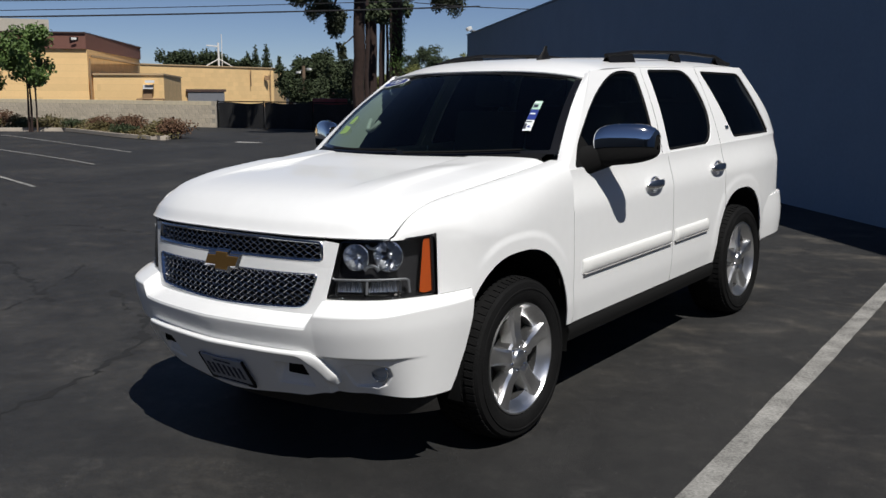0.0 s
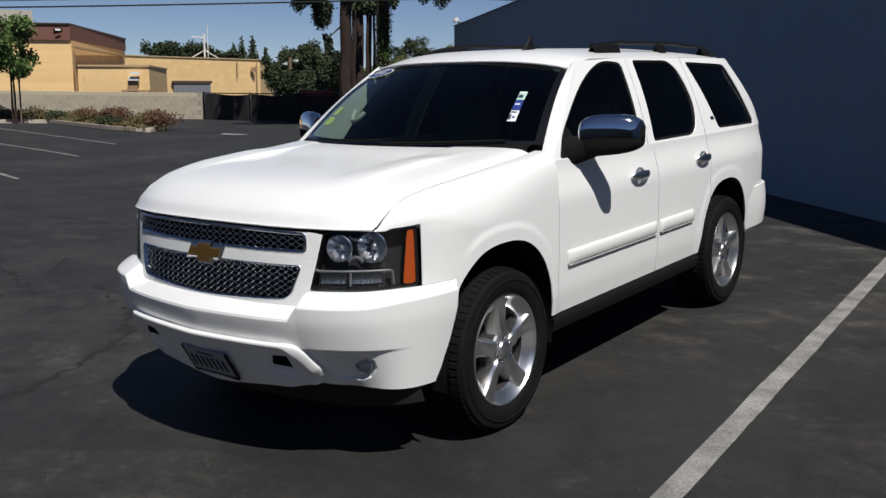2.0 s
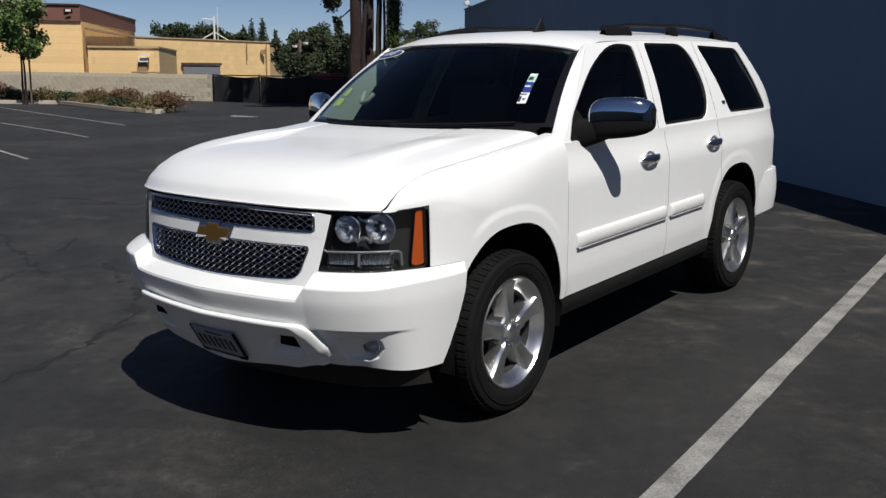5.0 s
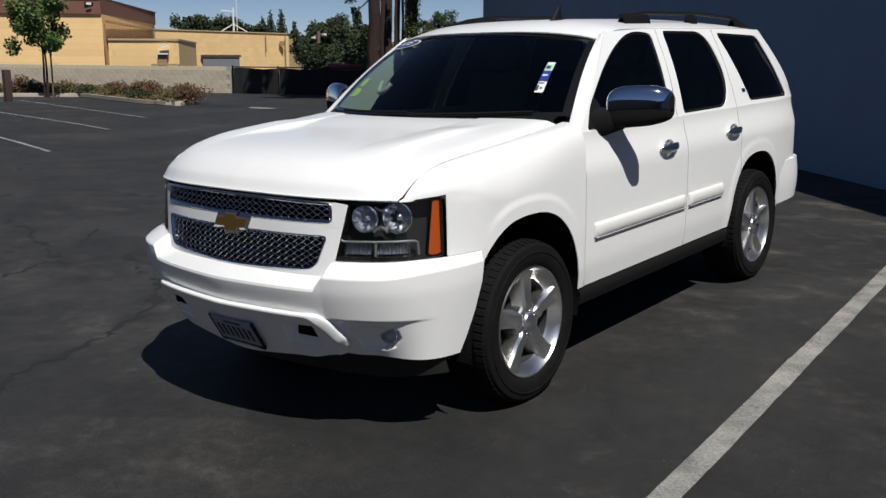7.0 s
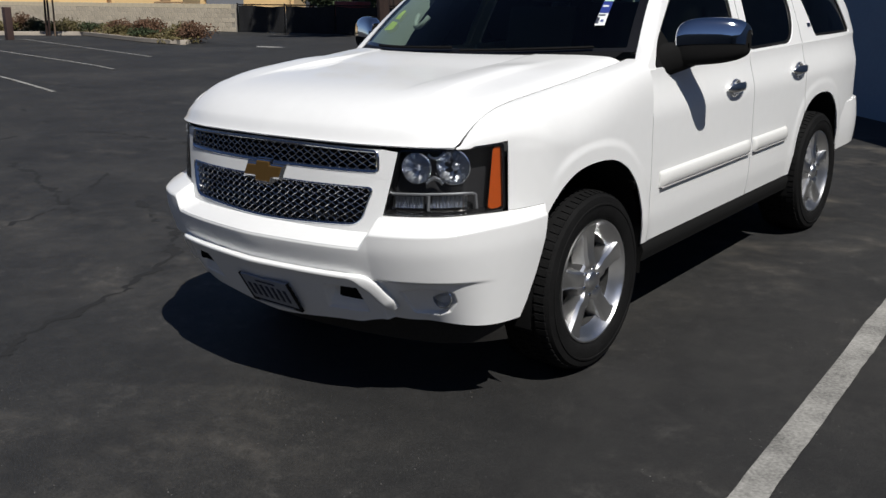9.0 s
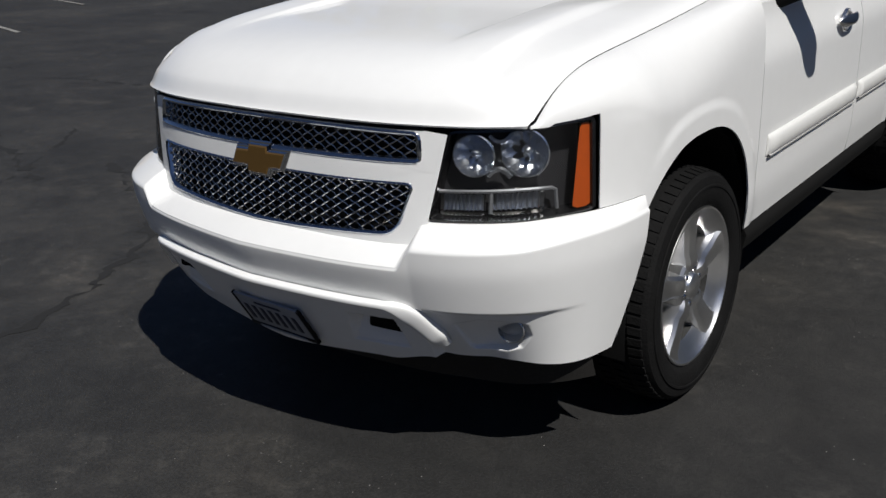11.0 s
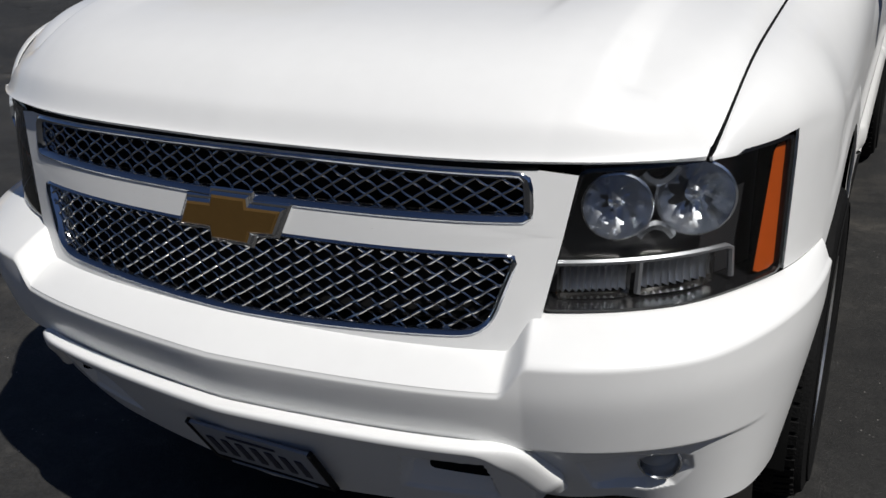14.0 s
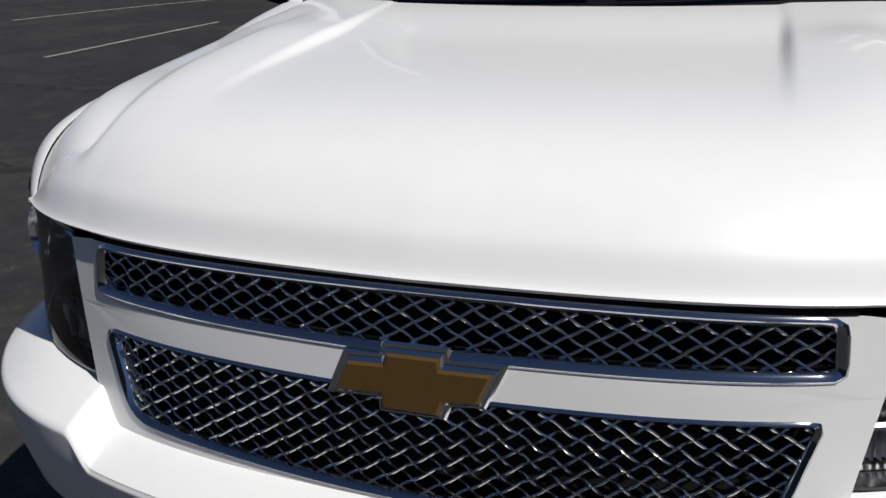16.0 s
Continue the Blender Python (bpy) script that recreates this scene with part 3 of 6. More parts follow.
def fender_pt(y, s):
    ex, ez = hood_edge(y)
    zb = 0.834 if y < 0.60 else low_edge(y)
    zt = lerp(min(lamp_top(y), ez - 0.003), min(1.035, ez - 0.10), smoothstep(0.42, 0.80, y))
    zt = max(zt, zb + 0.004)
    w = lerp(plan_x(y), side(y, zt) - flare(y, zt), smoothstep(0.36, 0.56, y))
    if s < 0.5:
        z = lerp(zb, zt, s / 0.5)
        return Vector((lerp(plan_x(y), side(y, z), smoothstep(0.36, 0.56, y)), y, z))
    a = (s - 0.5) / 0.5 * math.pi / 2
    late = smoothstep(0.75, 1.42, y)
    x0 = ex + 0.0035
    return Vector((x0 + (max(w, x0 + 0.001) - x0) * math.cos(a) ** lerp(1.2, 0.5, late), y, zt + (ez - 0.002 - zt) * math.sin(a) ** lerp(1.1, 0.62, late)))


def fender(s):
    top = steps(0.247, HL_END, 14) + steps(0.425, 0.597, 10) + [0.602] + steps(0.61, 1.435, 48) + steps(1.445, 1.497, 3)
    bm = sheet(lambda y, v: mirror_pt(fender_pt(y, v), s), top, steps(0, 1, 36), (0, 1.0, 0.7))
    gone = [f for f in bm.faces if f.calc_center_median().y < HL_END and f.calc_center_median().z < lamp_top(f.calc_center_median().y) - 0.002]
    bmesh.ops.delete(bm, geom=gone, context="FACES")
    part("fender", bm, PAINT, car, thick=0.006)


both(fender)


def hood_gap(s):
    bm = bmesh.new()
    # a black bar below the seam gives the gap its shade
    tube(bm, [mirror_pt((hood_edge(y)[0] + 0.0005, y, hood_edge(y)[1] - 0.011), s) for y in steps(0.25, 1.45, 60)], 0.006, 6)
    part("hood_seal", bm, DARK, car, "black strip that stands in for the shade in the gap beside the hood")


both(hood_gap)

# lower door skins and rear quarters
SPANS = (("front_door", 1.503, 2.735), ("rear_door", 2.743, 3.60), ("quarter_panel", 3.608, 5.06))
doors = {}


def lower_panel(name, y0, y1, s):
    def at(y, v):
        zb = low_edge(y)
        if y > 4.75:
            zb = lerp(zb, 0.80, smoothstep(4.5, 4.8, y))
        z = lerp(zb, BELT, v)
        return Vector((s * side(y, z), y, z))
    ob = part(name, sheet(at, steps(y0, y1, max(12, int((y1 - y0) / 0.03))), steps(0, 1, 26)), PAINT, car, thick=0.007)
    doors[name, s] = ob


for s in (1, -1):
    for nm, a, b in SPANS:
        lower_panel(nm, a, b, s)

# windows with their frames, as (y, z) outlines on the glasshouse
WINDOWS = (
    ("front_door", [(1.60, 1.288, 0.03), (2.60, 1.288, 0.025), (2.715, 1.772, 0.05), (2.46, 1.798, 0.16), (2.06, 1.665, 0.25), (1.685, 1.41, 0.10)], [(1.505, BELT), (2.66, BELT), (2.79, GUTTER + 0.008), (2.13, GUTTER - 0.016)], GLASS_F),
    ("rear_door", [(2.765, 1.285, 0.03), (3.43, 1.285, 0.10), (3.575, 1.45, 0.12), (3.52, 1.785, 0.17), (2.88, 1.79, 0.03)], [(2.665, BELT), (3.60, BELT), (3.64, GUTTER + 0.01), (2.795, GUTTER + 0.01)], GLASS_R),
    ("quarter_panel", [(3.875, 1.30, 0.03), (4.69, 1.29, 0.03), (4.455, 1.752, 0.06), (3.705, 1.775, 0.03)], [(3.605, BELT), (4.97, BELT), (4.58, GUTTER - 0.004), (3.645, GUTTER + 0.006)], GLASS_R),
)


def window_side(name, corners, cell, glass, s):
    out = resample(rounded(corners, 0.04, 6), 96)
    edge = cell_ring(out, cell, 96)
    pt = lambda p, d=0.0: Vector((s * (green(p.x, p.y) - d), p.x, p.y))
    rings = [[pt(e.lerp(o, k / 4)) for e, o in zip(edge, out)] for k in range(5)]
    rings.append([pt(p, 0.014) for p in scaled(out, 0.004)])
    part("window_frame", band(rings), PAINT, doors[name, s])
    seal = [[pt(p, 0.006) for p in scaled(out, 0.001)], [pt(p, 0.009) for p in scaled(out, 0.016)], [pt(p, 0.016) for p in scaled(out, 0.018)]]
    part("window_seal", band(seal), BLACK, doors[name, s], "black rubber window seal")
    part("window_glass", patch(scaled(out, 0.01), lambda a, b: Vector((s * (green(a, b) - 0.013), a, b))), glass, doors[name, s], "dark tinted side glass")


for s in (1, -1):
    for nm, c, cell, g in WINDOWS:
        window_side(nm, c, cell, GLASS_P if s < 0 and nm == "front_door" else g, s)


# windshield, pillars and roof
def ws_pt(u, v, d=0.0):
    b = Vector((0.88 * u, 1.215 + 0.345 * abs(u) ** 2.15, 1.352 + 0.004 * u * u))
    t = Vector((0.72 * u, 1.965 + 0.155 * u * u, 1.822 - 0.052 * u * u))
    p = b.lerp(t, v)
    p += Vector((0, -0.5, 0.85)) * (0.03 * math.sin(math.pi * v) - d)
    return p


windshield = part("windshield", sheet(lambda u, v: ws_pt(u, v, 0.004), steps(-0.985, 0.985, 24), steps(0.0, 0.925, 16)), GLASS_WS, car, "dark raked windshield")
windshield.visible_shadow = False
frit = bmesh.new()
for us, vs in ((steps(-1, 1, 24), steps(0, 0.04, 2)), (steps(-1, 1, 24), steps(0.905, 0.935, 2)), (steps(-1, -0.955, 2), steps(0, 0.935, 16)), (steps(0.955, 1, 2), steps(0, 0.935, 16))):
    rows = [[frit.verts.new(ws_pt(u, v, 0.001)) for v in vs] for u in us]
    for a, b in zip(rows, rows[1:]):
        for i in range(len(vs) - 1):
            frit.faces.new([a[i], a[i + 1], b[i + 1], b[i]])
part("windshield_border", outward(frit, (0, 2.5, 0.8)), GLOSSB, windshield, "black printed border and seal")


def roof_pt(u, y):
    """The roof, from the windshield's head to the tailgate."""
    k = abs(u)
    edge = 0.735 - (HALF - half_width(min(y, 4.98))) * 0.9
    mid = 1.798 + 0.080 * (1 - math.exp(-(y - 1.9) / 0.17)) + curve1(y, (2.2, 0.0), (3.4, 0.006), (4.95, -0.040))
    lo = 1.748 + 0.057 * (1 - math.exp(-(y - 1.9) / 0.2)) + curve1(y, (4.0, 0.0), (4.95, -0.033))
    z = lo + (mid - lo) * (1 - k ** 3.2) ** 0.9
    x = edge * u
    if y < 2.12:
        x = u * lerp(0.730, edge, smoothstep(1.95, 2.14, y))
    return Vector((x, y + (0.155 * u * u if y < 2.4 else 0) * (1 - smoothstep(2.0, 2.4, y)), z))


part("roof", sheet(roof_pt, steps(-1, 1, 40), steps(1.906, 4.68, 52), (0, 3.4, 1.0)), PAINT, car, thick=0.008)


def pillar(s):
    """The windscreen pillar, from the cowl to the roof rail."""
    def at(v, k):
        a = ws_pt(1.0, v)
        z = a.z
        yb = lerp(1.50, 2.14, v)
        zz = lerp(1.262, 1.788, v)
        b = Vector((green(yb, max(zz, BELT)), yb, zz))
        p = a.lerp(b, k)
        p.x += 0.016 * math.sin(math.pi * k)
        p.y -= 0.012 * math.sin(math.pi * k)
        return mirror_pt(p, s)
    part("windshield_pillar", sheet(at, steps(-0.07, 1, 20), steps(0, 1, 8), (0, 2.5, 1.2)), PAINT, car, thick=0.006)


both(pillar)


part("cowl_panel", sheet(lambda u, v: Vector((0.82 * u, cowl_y(0.82 * u) - 0.02, hood_z(0.82 * u, cowl_y(0.82 * u)) - 0.02)).lerp(ws_pt(0.95 * u, 0.03) - Vector((0, 0, 0.006)), v), steps(-1, 1, 24), steps(0, 1, 3), (0, 1.4, 0.5)), BLACK, car, "black plastic wiper cowl", thick=0.004)

# tail
part("tailgate", sheet(lambda u, z: Vector((u * lerp(0.86, 0.66, smoothstep(1.2, 1.8, z)), lin(z, (0.62, 5.07), (1.27, 5.06), (1.78, 4.74)) - 0.10 * abs(u) ** 4, z)), steps(-1, 1, 24), steps(0.64, 1.785, 24)), PAINT, car, thick=0.02)
part("rear_window", sheet(lambda u, z: Vector((u * lerp(0.74, 0.62, smoothstep(1.27, 1.75, z)), lin(z, (0.62, 5.085), (1.27, 5.075), (1.78, 4.755)) - 0.10 * abs(u) ** 4, z)), steps(-1, 1, 16), steps(1.30, 1.72, 8)), GLASS_R, car, thick=0.004)


def tail_light(s):
    part("tail_light", sheet(lambda u, z: mirror_pt(Vector((lerp(side(4.92, z) - 0.008, 0.80, u), lerp(4.94, 5.085, u ** 0.5), z)), s), steps(0, 1, 8), steps(0.86, 1.27, 8)), RED, car, "red tail light lens", thick=0.02)


both(tail_light)


def rear_bumper_pt(u, v):
    a = math.pi / 2 * u
    z = lerp(0.48, 0.80, v)
    k = 0.03 * math.sin(math.pi * v)
    x = 0.99 * abs(math.sin(a)) ** 0.35 * (1 if u > 0 else -1)
    y = 4.42 + (0.76 + k) * max(0, math.cos(a)) ** 0.45
    return Vector((x * (1 + k * 0.3), y, z))


part("rear_bumper", sheet(rear_bumper_pt, steps(-1, 1, 48), steps(0, 1, 8), (0, 4.2, 0.6)), PAINT, car, thick=0.03)

# dark underbody and wheel housings
core = bmesh.new()
box(core, (-0.68, 0.30, 0.30), (0.68, 4.95, 0.72), 0.05)
box(core, (-0.57, 0.17, 0.42), (0.57, 0.29, 1.07), 0.01)
box(core, (-0.80, 0.45, 0.50), (0.80, 0.60, 1.05), 0.01)
box(core, (-0.93, 1.55, 0.42), (0.93, 3.35, 0.70), 0.03)
box(core, (-0.90, 4.45, 0.45), (0.90, 4.90, 0.75), 0.03)
part("underbody", core, DARK, car, "black underbody")


def housing(s, axle):
    rings = []
    for x in (0.60, 0.995):
        rings.append([Vector((s * x, axle + 0.472 * math.cos(a), 0.40 + 0.545 * math.sin(a))) for a in steps(-0.15, math.pi + 0.15, 30)])
    bm = bmesh.new()
    rows = [[bm.verts.new(p) for p in r] for r in rings]
    for i in range(len(rows[0]) - 1):
        bm.faces.new([rows[0][i], rows[0][i + 1], rows[1][i + 1], rows[1][i]])
    bm.faces.new(rows[0])
    part("wheel_housing", bm, DARK, car, "black wheel housing liner")


for s in (1, -1):
    for ax in (FRONT_AXLE, REAR_AXLE):
        housing(s, ax)


def rocker(s):
    def at(y, v):
        prof = ((0.985, 0.462), (1.0, 0.43), (0.985, 0.37), (0.93, 0.335), (0.80, 0.33))
        k = v * 4
        i = min(3, int(k))
        x, z = (lerp(prof[i][j], prof[i + 1][j], k - i) for j in (0, 1))
        return Vector((s * x, y, z))
    part("rocker_moulding", sheet(at, steps(1.47, 3.45, 20), steps(0, 1, 8)), DARK, car, "black plastic rocker moulding", thick=0.01)


both(rocker)


# bumper
B_HALF, B_DEPTH, B_P, B_Q, B_FRONT = 1.026, 0.66, 4.0, 2.3, -0.048


def inside(x, z, poly):
    """Signed depth of a point within a convex outline given counter-clockwise, in metres."""
    best = 9.0
    for (x0, z0), (x1, z1) in zip(poly, poly[1:] + poly[:1]):
        l = math.hypot(x1 - x0, z1 - z0)
        best = min(best, ((x1 - x0) * (z - z0) - (z1 - z0) * (x - x0)) / l)
    return best


def mid_part(x):
    """1 in the middle, where the grille dips into the bumper."""
    return smoothstep(0.612, 0.560, abs(x))


LIP_K, LIP_E = (0.556, 0.598), (0.635, 0.455)
FOG_POCKET = [(0.692, 0.540), (0.735, 0.442), (0.752, 0.430), (0.858, 0.430), (0.893, 0.449), (0.908, 0.495), (0.898, 0.533), (0.878, 0.548), (0.776, 0.562)]
TOW_POCKET = [(0.335, 0.425), (0.548, 0.428), (0.528, 0.548), (0.372, 0.548)]


def bumper_low(x):
    """Height of the painted bumper's lower edge."""
    return curve1(abs(x), (0.0, 0.338), (0.45, 0.372), (0.60, 0.400), (0.72, 0.396), (0.87, 0.397), (1.03, 0.384))


def bumper_set(x, z):
    """How far the bumper's face stands out from its plan at a height: it leans under, more so within the lip."""
    ax = abs(x)
    o = 0.002 - lerp(lerp(0.31, 0.25, smoothstep(0.4, 0.7, ax)), 0.15, smoothstep(0.80, 1.0, ax)) * (math.hypot(0.71 - z, 0.035) + 0.71 - z) / 2
    crease = lerp(0.592, 0.586, smoothstep(0.70, 0.95, ax))
    o -= 0.013 * smoothstep(crease, crease - 0.014, z) * (1 - smoothstep(0.88, 0.99, ax))
    o -= 0.34 * max(0.0, crease - z) * (1 - smoothstep(0.78, 1.0, ax))
    edge = lerp(LIP_K[0], LIP_E[0], min(1, max(0, (LIP_K[1] - z) / 0.143)))
    o = lerp(o, -0.014 - 0.53 * max(0.0, 0.59 - z), smoothstep(0.0, -0.02, ax - edge) * smoothstep(0.604, 0.588, z))
    o -= smoothstep(0.0, 0.011, inside(ax, z, FOG_POCKET)) * lerp(0.012, 0.030, smoothstep(0.71, 0.87, ax)) * lerp(1.0, 0.72, smoothstep(0.50, 0.56, z))
    o -= smoothstep(0.0, 0.012, inside(ax, z, TOW_POCKET)) * lerp(0.008, 0.050, smoothstep(0.43, 0.53, z))
    return o


def bumper_end(z):
    """y of the bumper's rear edge, which follows the wheel opening."""
    return lin(z, (0.36, 0.452), (0.437, 0.495), (0.545, 0.540), (0.66, 0.572), (0.832, 0.599))


def bumper_at(u, v):
    zt0 = lerp(0.38, 0.745, v / 0.72) if v < 0.72 else 0.745 + 0.087 * (v - 0.72) / 0.28
    yend = bumper_end(zt0)
    th_end = math.acos(max(0.0, 1 - (yend - B_FRONT) / B_DEPTH) ** (B_Q / 2))
    th = abs(u) * th_end
    k = math.sin(th) ** (2 / B_P)
    x = B_HALF * k
    y = B_FRONT + B_DEPTH * (1 - math.cos(th) ** (2 / B_Q))
    # outward direction in plan
    gx, gy = (k ** (B_P - 1)) * B_P / B_HALF, -B_Q / B_DEPTH * max(1e-6, math.cos(th) ** (2 / B_Q)) ** (B_Q - 1)
    n = Vector((gx, gy)).normalized()
    c = mid_part(x)
    fwd = keel(x, 0.060)
    ze, zt = lerp(lerp(0.784, 0.80, smoothstep(0.86, 1.0, x)), 0.722, c), lerp(0.832, 0.774, c)
    if v < 0.72:
        z = lerp(bumper_low(x), ze, v / 0.72)
        o = bumper_set(x, z) - 0.006 * smoothstep(ze - 0.012, ze, z) ** 2
        p = Vector((x + n.x * o, y + n.y * o - fwd, z))
    else:
        t = (v - 0.72) / 0.28
        a = Vector((x - n.x * 0.006, y - n.y * 0.006 - fwd, ze))
        lo, hi = 0.0, 0.25
        for _ in range(22):
            g = (lo + hi) / 2
            px_, py = x - n.x * g, y - n.y * g
            if (max(0, px_) / HALF) ** 3.4 + (max(0.0, 0.69 - py) / 0.64) ** 1.9 > 1:
                lo = g
            else:
                hi = g
        xi, yi = x - n.x * hi, y - n.y * hi
        blend = smoothstep(0.36, 0.56, yi)
        inner = Vector((lerp(xi, side(yi, 0.834) - 0.001, blend), yi - keel(xi, 0.030) + 0.008 * (1 - smoothstep(0.2, 0.4, yi)), lerp(zt, 0.829, smoothstep(0.1, 0.3, yi))))
        p = a.lerp(inner, t)
        p.z = ze + (zt - ze) * (1 - (1 - t) ** 1.6)
    return Vector((math.copysign(p.x, u), p.y, p.z))


part("front_bumper", sheet(bumper_at, steps(-1, 1, 600), steps(0, 1, 140), (0, 1.2, 0.6)), PAINT, car, "white painted front bumper with recessed fog lamp pockets", thick=0.005)


def bumper_xz(x, z, out=0.0):
    """A point of the bumper's face at x, z."""
    k = min(0.9999, abs(x) / B_HALF)
    y = B_FRONT + B_DEPTH * (1 - (1 - k ** B_P) ** (1 / B_Q))
    gx, gy = k ** (B_P - 1) * B_P / B_HALF, -B_Q / B_DEPTH * (1 - k ** B_P) ** ((B_Q - 1) / B_Q)
    n = Vector((gx, gy)).normalized()
    o = bumper_set(x, z) + out
    return Vector((math.copysign(abs(x) + n.x * o, x), y + n.y * o - keel(x, 0.060), z))


def bumper_plan(x, o):
    k = min(0.9999, abs(x) / B_HALF)
    return B_FRONT + B_DEPTH * (1 - (1 - k ** B_P) ** (1 / B_Q)) - o - keel(x, 0.060)


def air_dam_pt(u, v):
    x = 0.945 * u
    z = lerp(0.265 + 0.035 * smoothstep(0.6, 1.0, abs(u)), 0.43, v)
    back = lerp(0.21, 0.145, smoothstep(0.60, 1.0, abs(u)))
    return Vector((x, bumper_plan(x, -back - 0.35 * (0.43 - z)), z))


part("air_dam", sheet(air_dam_pt, steps(-1, 1, 64), steps(0, 1, 6), (0, 1.2, 0.4)), DAMM, car, "black plastic air dam", thick=0.01)


def strip(name, pts, width, height, material, parent, label=""):
    """A half-round bar along points on the nose; width and height follow the way along."""
    bm = bmesh.new()
    rows = []
    for i, p in enumerate(pts):
        d = (pts[min(i + 1, len(pts) - 1)] - pts[max(i - 1, 0)]).normalized()
        nn = Vector((*plan_n(p.x), 0))
        up = d.cross(nn).normalized()
        w, h = width(i / (len(pts) - 1)), height(i / (len(pts) - 1))
        rows.append([bm.verts.new(p + nn * h * max(0.0, math.cos(t)) ** 0.4 + up * w * math.copysign(abs(math.sin(t)) ** 0.7, t)) for t in steps(-math.pi / 2, math.pi / 2, 12)])
    for a, b in zip(rows, rows[1:]):
        for i in range(len(a) - 1):
            bm.faces.new([a[i], a[i + 1], b[i + 1], b[i]])
    for r in (rows[0], rows[-1]):
        bm.faces.new(r)
    return part(name, outward(bm, (0, 2.5, 0.6)), material, parent, label)


lip_run = [Vector((x, 0.598)) for x in steps(0, 0.50, 16)]
for t in steps(0.125, 1, 8):
    lip_run.append(Vector((0.50, 0.598)) * (1 - t) ** 2 + Vector((0.556, 0.598)) * 2 * t * (1 - t) + Vector((0.585, 0.546)) * t * t)
lip_run += [Vector((0.585, 0.546)).lerp(Vector(LIP_E), t) for t in steps(0.12, 1, 9)]
lip = [Vector((x, bumper_plan(x, lin(z, (0.45, -0.114), (0.55, -0.058), (0.60, -0.026))), z)) for x, z in [(-p.x, p.y) for p in lip_run[:0:-1]] + [tuple(p) for p in lip_run]]


def lip_end(t):
    return smoothstep(0.0, 0.05, min(t, 1 - t))


def lip_width(t):
    """A slim bar across, twice as broad in the legs."""
    return lerp(0.0105, 0.029, smoothstep(0.27, 0.17, min(t, 1 - t))) * lerp(0.5, 1.0, lip_end(t))


strip("bumper_lip", lip, lip_width, lambda t: lerp(0.010, 0.027, lip_end(t)), PAINT, car)
part("bumper_beam", sheet(lambda u, v: Vector((0.93 * u, lerp(bumper_plan(0.93 * u, -0.05), 0.46, v), 0.63)), steps(-1, 1, 24), steps(0, 1, 3)), DARK, car, "black beam behind the bumper", thick=0.02)


def tow_hole(s):
    # flat black patch draws the opening together with the pocket's shade
    pts = resample(rounded([(0.398, 0.484), (0.536, 0.478), (0.522, 0.543), (0.410, 0.542)], 0.012, 3), 40)
    part("tow_hook_opening", patch(pts, lambda a, b: bumper_xz(a * s, b, 0.004)), DARK, car, "black patch for the tow hook opening and the shade in its pocket")


both(tow_hole)

# grille surround, grilles and badge
UP = [(-0.578, 0.992, 0.02), (0.578, 0.992, 0.02), (0.572, 1.080, 0.025), (0.30, 1.088, 0.1), (0, 1.092, 0.02), (-0.30, 1.088, 0.1), (-0.572, 1.080, 0.025)]
LOW = [(-0.512, 0.788, 0.05), (0, 0.764, 0.2), (0.512, 0.788, 0.05), (0.560, 0.939, 0.02), (-0.560, 0.939, 0.02)]
upper = resample(rounded(UP, 0.02, 5), 140)
lower = resample(rounded(LOW, 0.02, 5), 140)


def nose3(p, out=0.0):
    return on_nose(p.x, p.y, out)


def surround(outline, cell, name="grille_surround"):
    edge = cell_ring(outline, cell, 140)
    rings = [[nose3(e.lerp(o, k / 3), 0.013) for e, o in zip(edge, outline)] for k in range(4)]
    rings.append([nose3(p, -0.03) for p in outline])
    return part(name, band(rings), PAINT, car, "white painted grille surround")


surround(upper, [(-0.625, 0.968), (0.625, 0.968), (0.643, 1.074), (0.585, 1.083), (0.3, 1.0905), (0, 1.0945), (-0.3, 1.0905), (-0.585, 1.083), (-0.643, 1.074)])
surround(lower, [(-0.585, 0.76), (-0.3, 0.742), (0, 0.735), (0.3, 0.742), (0.585, 0.76), (0.625, 0.968), (-0.625, 0.968)])


